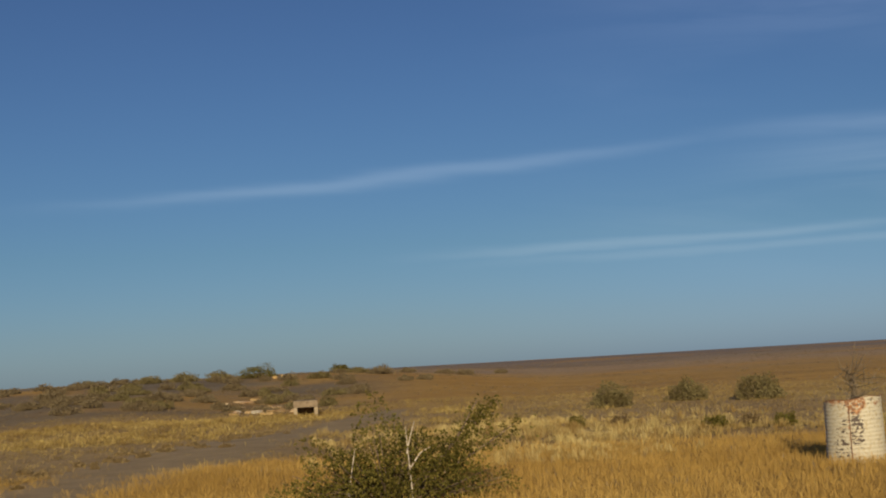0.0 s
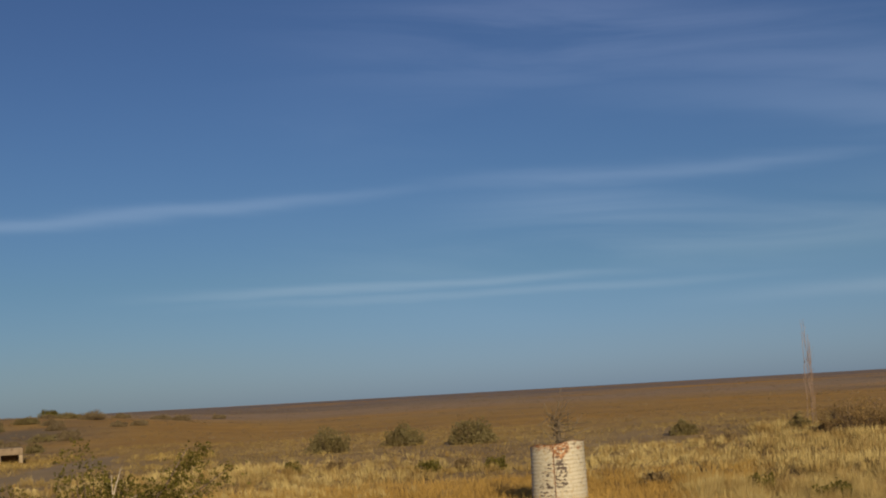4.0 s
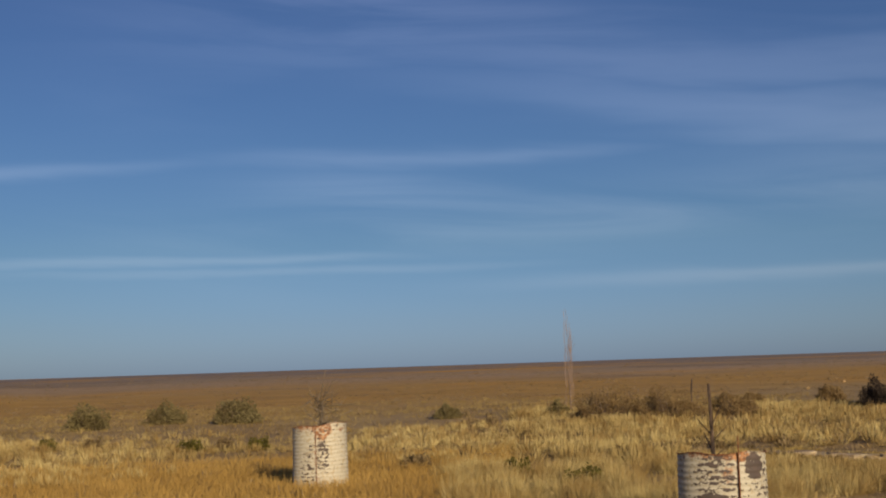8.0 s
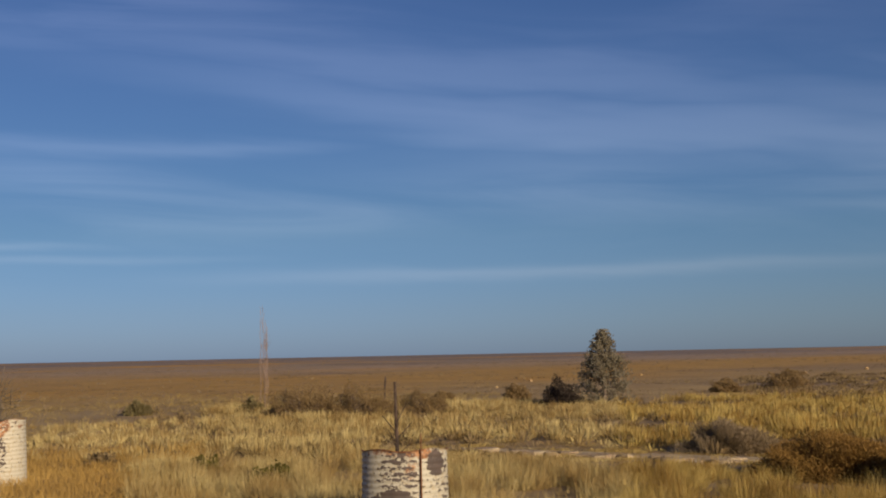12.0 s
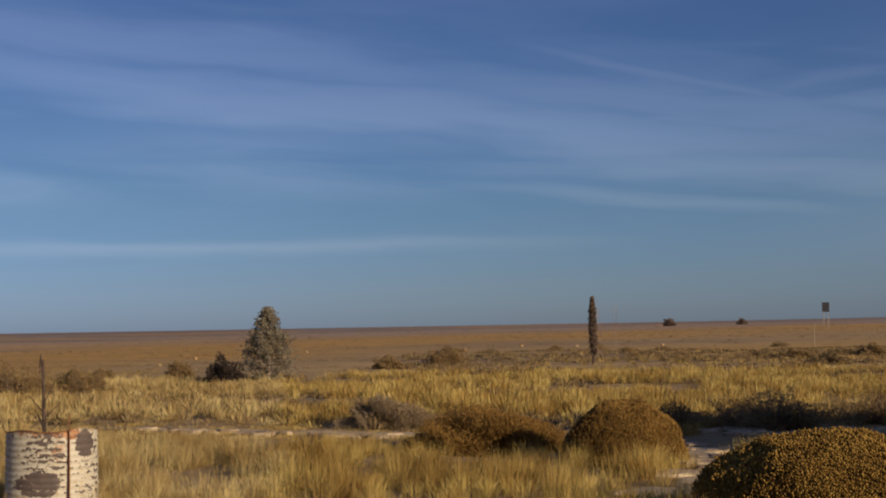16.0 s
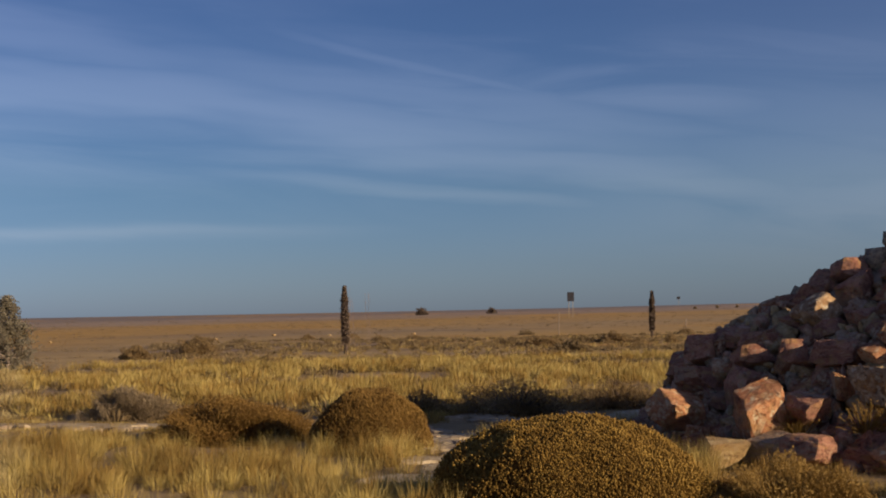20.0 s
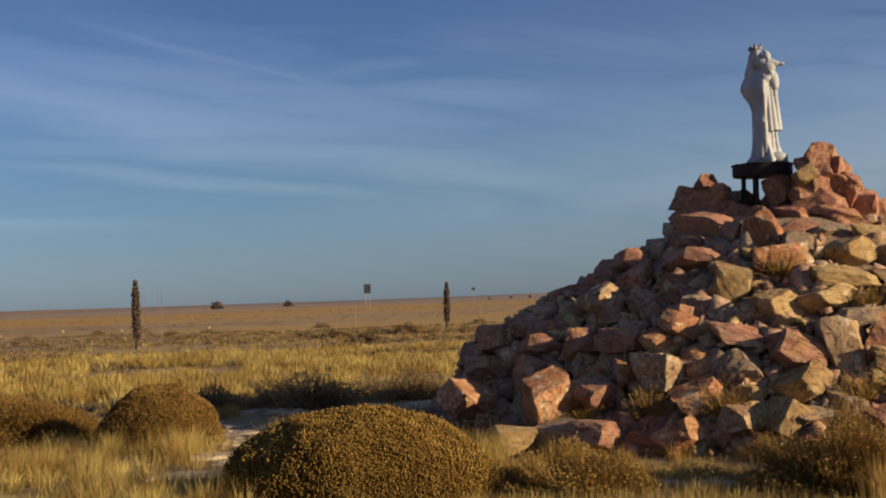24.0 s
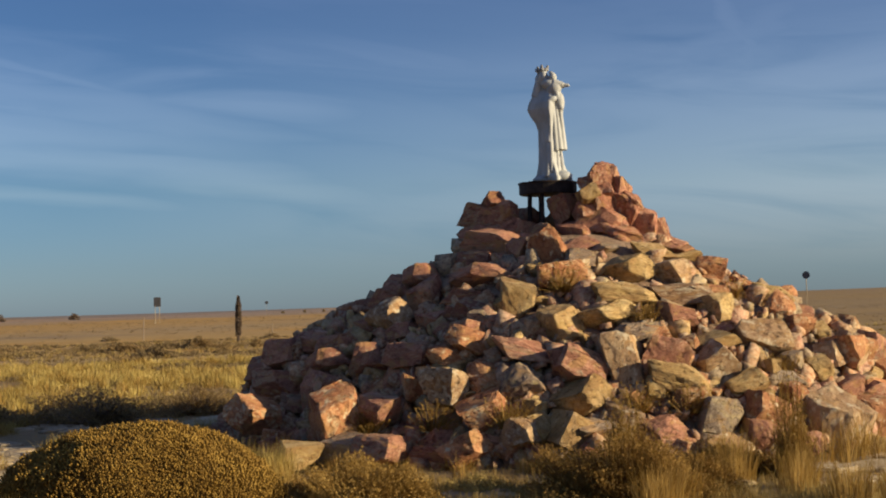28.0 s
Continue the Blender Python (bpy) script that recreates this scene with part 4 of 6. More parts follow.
def rubble_mesh(n, seed, lo, hi):
    """Smaller broken stones wedged between the boulders, joined."""
    rng = np.random.default_rng(seed)
    pairs = []
    shapes = []
    for me in CHIPS:
        v = np.empty(len(me.vertices) * 3)
        me.vertices.foreach_get("co", v)
        f = np.empty(len(me.polygons) * 3, np.int32)
        me.loops.foreach_get("vertex_index", f)
        shapes.append((v.reshape(-1, 3), f.reshape(-1, 3)))
    for _ in range(n):
        z = 2.5 * (1 - math.sqrt(rng.random()))
        a = rng.normal(-math.pi / 2, 1.15)
        size = lo + (hi - lo) * rng.random() ** 1.6
        r = slope_radius(z, a) - size * 0.5 + rng.uniform(-0.10, 0.01)
        v, f = shapes[rng.integers(8)]
        turn = np.array(Euler(rng.uniform(0, 6, 3)).to_matrix())
        pairs.append(((v * size * rng.uniform(0.4, 1.5, 3)) @ turn.T + [r * math.cos(a), r * math.sin(a), z + 0.02], f))
    return stack(*pairs)


for tone, n, seed in (("red", 560, 1), ("tan", 220, 2), ("grey", 200, 3), ("deep", 640, 4), ("pink", 110, 5)):
    tagged(part("rubble", mesh_np("rubble", *rubble_mesh(n, seed, 0.09, 0.33), M[tone]), None, cairn, "smaller broken stones"), kind="stuff")

# ---- dry weeds between the stones ----
for k, (u, z, w) in enumerate(((0.11, 1.82, 0.36), (-1.3, 0.40, 0.34), (-2.0, 0.34, 0.30), (0.8, 0.55, 0.32), (1.35, 0.52, 0.30), (2.4, 0.80, 0.26), (-0.5, 0.42, 0.32), (1.0, 1.42, 0.22), (2.1, 1.66, 0.22))):
    rng = np.random.default_rng(500 + k)
    r = cairn_radius(z) + 0.02
    at = pose(CAIRN[0], CAIRN[1], 0, 0, 0, TURN) @ Vector((u, -math.sqrt(r * r - u * u), z))
    weed = thing("dry_weed", at.x, at.y, at.z, "dry brown weed rooted between the cairn stones", "weed", "weeds on the cairn", TURN)
    q = np.clip(rng.normal(0, 1, (150, 3)), -1.8, 1.8) * [0.42, 0.28, 0.26] * w + [0, -0.05, 0.08 + 0.16 * w]
    part("stalk", mesh_np("stalk", *twigs_np(q * [0.35, 0.35, 0.0] - [0, 0, 0.04], q, np.full(150, 0.004), np.full(150, 0.002)), M["wither"]), None, weed)
    tagged(part("leaf_tuft", mesh_np("leaf_tuft", *leaves_np(q, 0.012, rng, 3), M["wither"]), None, weed), kind="stuff")

# ---- the stand and the statue ----
STAND_Z = 3.26
stand = thing("iron_stand", CAIRN[0] - SIDE.x * 0.04, CAIRN[1] - SIDE.y * 0.04, 2.35, "dark rusted iron stand with a thick round top", "stand", turn=TURN)


def disc(r, z0, z1, seg=40, bevel=0.012):
    bm = bmesh.new()
    bmesh.ops.create_cone(bm, cap_ends=True, segments=seg, radius1=r, radius2=r, depth=z1 - z0, matrix=Matrix.Translation((0, 0, (z0 + z1) / 2)))
    bmesh.ops.bevel(bm, geom=[e for e in bm.edges if abs(e.verts[0].co.z - e.verts[1].co.z) < 1e-5], offset=bevel, segments=2, affect="EDGES")
    return bm


tabletop = part("tabletop", disc(0.385, STAND_Z - 2.35 - 0.16, STAND_Z - 2.35), M["iron"], stand)
part("top_rim", tube([(0.388 * math.cos(a), 0.388 * math.sin(a), STAND_Z - 2.36) for a in [2 * math.pi * k / 36 for k in range(37)]], [0.012] * 37, 6), M["iron"], tabletop)
for x, y in ((-0.24, -0.12), (-0.08, -0.25), (0.2, 0.12), (-0.1, 0.24)):
    part("leg", tube([(x * 1.1, y * 1.1, -0.1), (x, y, STAND_Z - 2.36 - 0.13)], [0.032, 0.03], 8), M["iron"], stand)


def statue_mesh():
    """A draped standing figure carrying a small one, kept as one plain cast."""
    bm = bmesh.new()
    # height, left, right, depth of the robe, place of its front ridge
    rows = [(0.0, -0.25, 0.29, 0.24), (0.05, -0.23, 0.28, 0.23), (0.11, -0.18, 0.23, 0.20), (0.28, -0.155, 0.17, 0.17), (0.50, -0.15, 0.15, 0.16), (0.70, -0.15, 0.15, 0.16),
            (0.80, -0.18, 0.16, 0.17), (0.90, -0.25, 0.185, 0.185), (0.98, -0.285, 0.195, 0.19), (1.06, -0.265, 0.19, 0.185), (1.14, -0.225, 0.18, 0.17), (1.22, -0.185, 0.16, 0.15),
            (1.29, -0.135, 0.11, 0.12), (1.33, -0.12, 0.03, 0.08)]
    seg, rings = 64, []
    for z, x0, x1, d in rows:
        ring = []
        for k in range(seg):
            a = 2 * math.pi * k / seg
            fold = 1 + 0.035 * math.sin(a * 9 + 2.0 * math.sin(z * 3)) * min(1.0, 2.2 * max(0.0, 1.2 - z)) + 0.018 * math.sin(a * 19 + z * 5)
            c = math.cos(a)
            y = d * math.sin(a)
            if y < 0:
                y = -1.35 * d * (1 - (abs(c - 0.22) / (1.22 if c < 0.22 else 0.78)) ** 1.1) * min(1.0, (1.4 - z) * 3)
            ring.append(bm.verts.new(((x0 + x1) / 2 + (x1 - x0) / 2 * c * fold, y * fold, z)))
        rings.append(ring)
    for r0, r1 in zip(rings, rings[1:]):
        for k in range(seg):
            bm.faces.new((r0[k], r0[(k + 1) % seg], r1[(k + 1) % seg], r1[k]))
    bm.faces.new(rings[0][::-1])
    bm.faces.new(rings[-1])

    def ball(x, y, z, sx, sy, sz, rx=0, ry=0, rz=0):
        bmesh.ops.create_icosphere(bm, subdivisions=3, radius=1.0, matrix=pose(x, y, z, rx, ry, rz) @ Matrix.Diagonal((sx, sy, sz, 1)))

    def rod(p, q, r0, r1):
        p, q = Vector(p), Vector(q)
        m = Matrix.Translation((p + q) / 2) @ (q - p).to_track_quat("Z", "Y").to_matrix().to_4x4()
        bmesh.ops.create_cone(bm, cap_ends=True, segments=16, radius1=r0, radius2=r1, depth=(q - p).length, matrix=m)

    ball(-0.055, -0.05, 1.40, 0.066, 0.075, 0.090)         # large head
    ball(-0.085, 0.02, 1.37, 0.088, 0.09, 0.125)           # veil
    rod((-0.115, 0.0, 1.36), (-0.15, 0.02, 1.16), 0.055, 0.08)
    rod((-0.075, -0.01, 1.465), (-0.075, -0.01, 1.515), 0.066, 0.072)  # crown, its points worn short
    for k in range(8):
        a = 2 * math.pi * k / 8
        rod((-0.075 + 0.064 * math.cos(a), -0.01 + 0.064 * math.sin(a), 1.50), (-0.075 + 0.080 * math.cos(a), -0.01 + 0.080 * math.sin(a), 1.535 + 0.04 * (k % 3 == 0)), 0.030, 0.014)
    ball(0.065, -0.10, 1.395, 0.056, 0.060, 0.066)         # small head
    rod((0.045, -0.08, 1.44), (0.06, -0.08, 1.475), 0.045, 0.030)      # its small crown
    ball(0.02, -0.09, 1.31, 0.11, 0.08, 0.07)
    ball(0.08, -0.10, 1.25, 0.10, 0.085, 0.10, 0, 20, 0)   # small body
    rod((0.07, -0.11, 1.315), (0.20, -0.11, 1.285), 0.066, 0.040)      # outstretched arm in a wide sleeve
    rod((0.10, -0.10, 1.27), (0.235, -0.11, 1.275), 0.06, 0.018)
    rod((0.21, -0.11, 1.285), (0.285, -0.12, 1.275), 0.030, 0.020)
    ball(0.03, -0.17, 1.08, 0.085, 0.060, 0.050, 0, -30, 0)  # supporting arm
    ball(-0.005, -0.20, 1.045, 0.035, 0.035, 0.045)        # hand
    ball(0.145, -0.06, 1.06, 0.070, 0.11, 0.15)
    rod((0.10, -0.14, 1.20), (0.165, -0.12, 0.96), 0.035, 0.045)
    rod((0.01, -0.21, 1.02), (0.02, -0.22, 0.12), 0.020, 0.034)        # falling edge of the mantle
    rod((0.03, -0.19, 0.92), (-0.01, -0.22, 0.52), 0.016, 0.030)
    rod((0.06, -0.17, 0.98), (0.085, -0.19, 0.40), 0.018, 0.034)
    rod((0.10, -0.14, 0.98), (0.135, -0.16, 0.42), 0.022, 0.042)
    rod((0.15, -0.09, 0.94), (0.185, -0.10, 0.42), 0.026, 0.048)
    rod((0.13, -0.05, 0.98), (0.165, -0.05, 0.42), 0.05, 0.072)        # hem of the mantle
    rod((0.055, -0.18, 0.44), (0.045, -0.20, 0.10), 0.022, 0.036)      # folds of the gown under it
    rod((0.10, -0.14, 0.44), (0.10, -0.18, 0.08), 0.020, 0.036)
    rod((0.14, -0.10, 0.44), (0.165, -0.13, 0.08), 0.022, 0.040)
    rod((-0.015, -0.20, 0.50), (-0.035, -0.22, 0.06), 0.018, 0.040)
    ball(0.15, -0.13, 0.06, 0.14, 0.13, 0.09)              # foot of the drapery
    ball(0.05, -0.19, 0.05, 0.10, 0.09, 0.07)
    ball(-0.12, -0.10, 0.03, 0.12, 0.12, 0.05)
    me = bpy.data.meshes.new("statue")
    bm.to_mesh(me)
    bm.free()
    me.materials.append(M["statue"])
    return me


statue = new("statue", statue_mesh())
statue.matrix_basis = pose(CAIRN[0] + SIDE.x * 0.0, CAIRN[1] + SIDE.y * 0.0, STAND_Z + 0.002, 0, 0, TURN)
tagged(statue, "white plaster statue of a draped standing figure on an iron stand", "statue")
remesh = statue.modifiers.new("cast", "REMESH")
remesh.mode, remesh.voxel_size, remesh.use_smooth_shade = "VOXEL", 0.008, True
soften = statue.modifiers.new("soften", "SMOOTH")
soften.iterations, soften.factor = 2, 0.5

# ---- corrugated drums ----


def drum(x, y, turn, mat, label, seam, radius=0.392, tall=0.82, slant=0.0):
    e = thing("corrugated_drum", x, y, float(height(x, y)) - 0.02, label, "drum", "tree guards of corrugated sheet", turn)
    seg, rows = 64, 90
    front = math.atan2(-y, -x)
    for name, inner, m in (("shell", 0.0, mat), ("lining", 0.006, M["rust_iron"])):
        V, F = [], []
        for j in range(rows + 1):
            z = tall * j / rows
            for k in range(seg):
                a = 2 * math.pi * k / seg
                r = radius + 0.003 * math.sin(2 * math.pi * z / 0.054) - inner + 0.008 * math.sin(3 * a + seam) + 0.006 * math.sin(a * 2 + z * 4)
                dent = 0.015 * math.sin(5 * a + seam * 2) * max(0.0, z / tall - 0.85) * 6
                torn = 0.075 * max(0.0, -math.cos(a - front)) ** 0.5 * max(0.0, z / tall - 0.6) / 0.4
                V.append((r * math.cos(a), r * math.sin(a), z + dent - torn + slant * (z / tall) * math.cos(a - front - 1.5708)))
        for j in range(rows):
            for k in range(seg):
                q = (j * seg + k, j * seg + (k + 1) % seg, (j + 1) * seg + (k + 1) % seg, (j + 1) * seg + k)
                F.append(q if name == "shell" else q[::-1])
        made = part(name, mesh_np(name, V, F, m, True), None, e, "" if name == "shell" else "rusty inner face")
        shell = made if name == "shell" else shell
    a = radians(seam)
    part("seam", tube([((radius + 0.008) * math.cos(a), (radius + 0.008) * math.sin(a), z) for z in (0.0, 0.3, 0.6, tall)], [0.004] * 4, 6), M["rust_iron"], shell, "rusty lapped seam")
    rim = []
    for k in range(-16, 17):
        b = front + k * math.pi / 34
        rim.append(((radius + 0.003) * math.cos(b), (radius + 0.003) * math.sin(b), tall - 0.004 + 0.012 * math.sin(5 * b + seam * 2) * 0.9 + slant * math.cos(b - front - 1.5708)))
    part("rim", tube(rim, [0.005] * 33, 5), M["rust_iron"], shell, "rusted rolled rim")
    return e


CAN, BAR = (-14.0, 14.5), (-6.05, 11.45)
drum(*CAN, 0, M["peel_a"], "white-painted corrugated metal drum, rusted at the rim, in golden grass", -55.0, tall=0.90, slant=0.03)
drum(*BAR, 0, M["peel_b"], "heavily flaked white corrugated metal drum with a seam rod", -42.0)


def dead_sapling(x, y, label, tall, seed, side=0.35, n=26):
    """A leafless twiggy sapling growing out of a drum."""
    rng = np.random.default_rng(seed)
    e = thing("dead_sapling", x, y, float(height(x, y)), label, "sapling")
    part("trunk", tube([(0, 0, -0.03), (0.02, 0.01, tall * 0.45), (0.06, 0, tall * 0.8)], [0.03, 0.024, 0.012], 6), M["greytwig"], e)
    st = np.stack([rng.normal(0, 0.02, n), rng.normal(0, 0.02, n), rng.uniform(tall * 0.45, tall * 0.8, n)], 1)
    d = np.stack([rng.normal(0.1, side, n), rng.normal(0, side, n), rng.uniform(-0.05, 0.35, n)], 1)
    en = st + d
    st2 = np.repeat(st + d * 0.6, 3, 0)
    en2 = st2 + rng.normal(0, 0.12, st2.shape) + [0, 0, 0.05]
    part("branch", mesh_np("branch", *stack(twigs_np(st, en, np.full(n, 0.008), np.full(n, 0.004)), twigs_np(st2, en2, np.full(3 * n, 0.005), np.full(3 * n, 0.003))), M["greytwig"]), None, e)
    return e


dead_sapling(*CAN, "leafless grey sapling standing inside a drum", 1.52, 5, 0.17, 34)
stick = thing("wooden_stake", BAR[0] - 0.14, BAR[1] + 0.1, float(height(*BAR)), "dark weathered stake standing up inside a drum", "stake")
part("shaft", tube([(0, 0, -0.03), (0.012, 0, 0.7), (-0.01, 0.01, 1.40)], [0.024, 0.02, 0.013], 7), M["dead"], stick)
for k in range(7):
    a = k * 2.3
    part("twig", tube([(0.01, 0, 0.72 + 0.05 * k), (0.16 * math.cos(a), 0.12 * math.sin(a), 0.84 + 0.06 * k)], [0.006, 0.003], 4), M["dead"], stick)
rod_ = thing("iron_rod", BAR[0] + 0.422 * math.cos(radians(-42)), BAR[1] + 0.422 * math.sin(radians(-42)), float(height(*BAR)), "thin rusty rod standing against a drum", "rod")
part("shaft", tube([(0, 0, -0.02), (0.0, 0, 0.95)], [0.006, 0.005], 6), M["rust_iron"], rod_)

# ---- shrubs ----
SHRUBS = []


def dome_points(n, w, d, h, rng, fill=0.35, rough=0.16):
    """Points in the outer shell of an uneven dome."""
    p = rng.normal(size=(n, 3))
    p[:, 2] = np.abs(p[:, 2])
    p /= np.linalg.norm(p, axis=1)[:, None]
    lump = 1 + rough * (np.sin(p[:, 0] * 5.1 + w * 9) * np.sin(p[:, 1] * 4.3 + h * 7) + 0.6 * np.sin(p[:, 2] * 9 + p[:, 0] * 7))
    r = (1 - fill * rng.random(n) ** 1.8) * lump
    q = p * r[:, None]
    return q * [w / 2, d / 2, h], p


def shrub(name, x, y, w, h, mat, label, leaf=0.035, n=1500, fill=0.45, rough=0.18, seed=1, depth=None, twig=True, group="", category="shrub", per=3):
    """A rounded bush: a fan of stems and a crown of many small leaf clusters."""
    rng = np.random.default_rng(seed)
    d = depth or w * 0.9
    e = thing(name, x, y, float(height(x, y)) - 0.02, label, category, group)
    q, _ = dome_points(n, w, d, h, rng, fill, rough)
    part("crown", mesh_np("crown", *leaves_np(q + [0, 0, 0.03], leaf, rng, per), M[mat]), None, e)
    k = max(24, n // 20)
    en, _ = dome_points(k, w * 0.97, d * 0.97, h * 1.0, rng, 0.25, rough)
    st = en * [0.12, 0.12, 0] * rng.uniform(0.3, 1, (k, 1))
    part("stem", mesh_np("stem", *twigs_np(st, en, np.full(k, 0.012 + 0.004 * h), np.full(k, 0.004)), M["dark"] if mat == "dark" else M["bark"]), None, e)
    SHRUBS.append((x, y, max(w, d) / 2))
    return e


def wispy(name, x, y, w, h, mat, label, seed, n=2200, group="", rough=0.20):
    """A dry shrub of many thin upright stalks with withered heads."""
    rng = np.random.default_rng(seed)
    e = thing(name, x, y, float(height(x, y)) - 0.02, label, "shrub", group)
    en, _ = dome_points(n, w, w * 0.9, h, rng, 0.55, rough)
    st = en * [0.55, 0.55, 0.0] + rng.normal(0, 0.03, (n, 3)) * [1, 1, 0]
    tip = en + rng.normal(0, 0.02, (n, 3))
    part("stem", mesh_np("stem", *twigs_np(st, tip, np.full(n, 0.0026), np.full(n, 0.0018)), M[mat]), None, e)
    part("crown", mesh_np("crown", *leaves_np(tip, 0.013, rng, 3, 1.6), M[mat]), None, e)
    SHRUBS.append((x, y, w / 2))
    return e


def cushion(x, y, w, d, h, mat, label, seed, n=5200, leaf=0.022):
    """A tight cushion plant: a dark inner mass under a skin of small flower heads."""
    rng = np.random.default_rng(seed)
    e = thing("cushion_shrub", x, y, float(height(x, y)) - 0.02, label, "shrub", "brown cushion shrubs")
    def swell(p):
        return 1 + 0.09 * noise.noise(Vector(p) * 2.2 + Vector((seed, 0, 0))) + 0.035 * noise.noise(Vector(p) * 7 + Vector((0, seed, 0)))

    bm = bmesh.new()
    bmesh.ops.create_icosphere(bm, subdivisions=4, radius=1.0)
    bmesh.ops.delete(bm, geom=[v for v in bm.verts if v.co.z < -0.15], context="VERTS")
    for v in bm.verts:
        q = v.co.normalized()
        v.co = Vector((q.x * w / 2, q.y * d / 2, max(q.z, -0.05) * h)) * (swell(q) - 0.06 / h)
    part("inner_mass", bm, M["brownmass"], e, "dark tangle of inner twigs")
    k = np.arange(n) + 0.5
    z = 1 - 1.06 * k / n
    turn = k * 2.399963
    p = np.stack([np.sqrt(1 - z * z) * np.cos(turn), np.sqrt(1 - z * z) * np.sin(turn), z], 1) + rng.normal(0, 0.45 / math.sqrt(n), (n, 3))
    p /= np.linalg.norm(p, axis=1)[:, None]
    q = p * [w / 2, d / 2, h] * (np.array([swell(a) for a in p]) + rng.normal(0, 0.011, n) / h)[:, None]
    out = p / np.array([w / 2, d / 2, h])
    out /= np.linalg.norm(out, axis=1)[:, None]
    out = out * 0.8 + [0, 0, 0.35] + rng.normal(0, 0.16, (n, 3))
    # a knobbly flower head on every stalk: a small uneven octahedron, longer along the stalk
    size = leaf * rng.uniform(0.75, 1.3, n)[:, None]
    a = np.cross(out, rng.normal(size=(n, 3)))
    a /= np.linalg.norm(a, axis=1)[:, None]
    b = np.cross(out, a)
    V = np.stack([q + a * size, q + b * size, q - a * size, q - b * size, q + out * size * 1.15, q - out * size * 1.5], 1)
    f = np.array([[0, 1, 4], [1, 2, 4], [2, 3, 4], [3, 0, 4], [1, 0, 5], [2, 1, 5], [3, 2, 5], [0, 3, 5]])
    part("flower_skin", mesh_np("flower_skin", V.reshape(-1, 3), (f[None] + 6 * np.arange(n)[:, None, None]).reshape(-1, 3), M[mat]), None, e)
    part("stalk", mesh_np("stalk", *twigs_np(q - out * 0.10, q, np.full(n, 0.004), np.full(n, 0.003)), M["twigbrown"]), None, e)
    SHRUBS.append((x, y, max(w, d) / 2))
    return e


cushion(0.62, 11.9, 2.4, 2.0, 0.75, "mustard", "large domed mustard-brown cushion shrub with tight flower heads", 3, 17000, 0.0088)
cushion(-1.45, 16.6, 1.46, 1.25, 0.74, "umber", "domed rusty-brown cushion shrub by the pale path", 4, 13000, 0.0078)
wispy("spreading_shrub", -3.35, 17.9, 2.1, 0.56, "umber", "low spreading rusty-brown shrub", 21, 15000, rough=0.09)
wispy("dry_shrub", -5.8, 22.1, 1.5, 0.5, "drygrey", "low grey-brown dried-out shrub by the path", 22, 7500)
shrub("dark_shrub", 0.4, 21.9, 2.2, 0.46, "brush", "dark twiggy shrub in the shade of the cairn", 0.018, 6000, 0.6, 0.3, 23)
shrub("dark_shrub", -1.1, 21.9, 1.5, 0.32, "brush", "dark twiggy shrub in the shade of the cairn", 0.018, 5000, 0.6, 0.3, 24)
shrub("dark_shrub", 2.1, 23.0, 1.7, 0.38, "brush", "dark twiggy shrub in the shade of the cairn", 0.018, 5000, 0.6, 0.3, 25)
for k, (x, y, w, h, m) in enumerate(((4.55, 11.0, 1.6, 0.52, "russet"), (2.45, 11.55, 1.25, 0.40, "wither"), (3.55, 11.9, 0.7, 0.16, "gold"), (2.0, 12.3, 0.7, 0.16, "russet"), (6.1, 12.2, 1.0, 0.26, "russet"), (5.2, 12.0, 0.9, 0.28, "russet"), (5.3, 11.2, 0.8, 0.30, "russet"))):
    wispy("brown_shrub", x, y, w, h, m, "dry brown shrub with withered heads at the foot of the cairn", 26 + k, int(3800 * w))
for k, (x, y, w, h) in enumerate(((6.45, 11.6, 0.42, 0.95), (6.62, 11.75, 0.3, 0.7), (5.45, 12.75, 0.55, 0.55), (5.2, 12.6, 0.35, 0.7))):
    wispy("tall_weed", x, y, w, h, "wither", "tall dry orange weed before the cairn", 46 + k, 420, "tall dry weeds")
# mid distance
shrub("rounded_bush", -12.0, 55.8, 1.7, 0.75, "brush", "dull brown rounded bush on the steppe", 0.035, 2600, 0.5, 0.2, 31)
shrub("rounded_bush", -13.4, 51.5, 1.2, 0.45, "brush", "dull brown rounded bush on the steppe", 0.035, 2000, 0.5, 0.2, 32)
shrub("spreading_bush", -19.7, 31.5, 2.2, 0.80, "brush", "wide brown bush among pale tussocks", 0.020, 6500, 0.3, 0.25, 33)
shrub("spreading_bush", -18.2, 32.0, 2.1, 0.74, "brush", "wide brown bush among pale tussocks", 0.020, 6200, 0.3, 0.25, 34)
shrub("spreading_bush", -16.9, 33.0, 1.5, 0.60, "brush", "wide brown bush among pale tussocks", 0.020, 4600, 0.3, 0.25, 35)
shrub("black_bush", -15.1, 38.6, 1.3, 0.78, "dark", "nearly black rounded bush beside a conifer", 0.03, 3600, 0.5, 0.22, 36)
shrub("rounded_bush", -20.2, 41.0, 1.0, 0.4, "brush", "dull brown rounded bush on the steppe", 0.035, 1500, 0.5, 0.2, 37)
shrub("rounded_bush", -19.0, 44.4, 1.0, 0.5, "brush", "dull brown rounded bush on the steppe", 0.035, 1500, 0.5, 0.2, 38)
shrub("rounded_bush", 3.0, 50.5, 1.5, 0.34, "scrub", "dark low bush on the steppe", 0.035, 1800, 0.5, 0.3, 39)
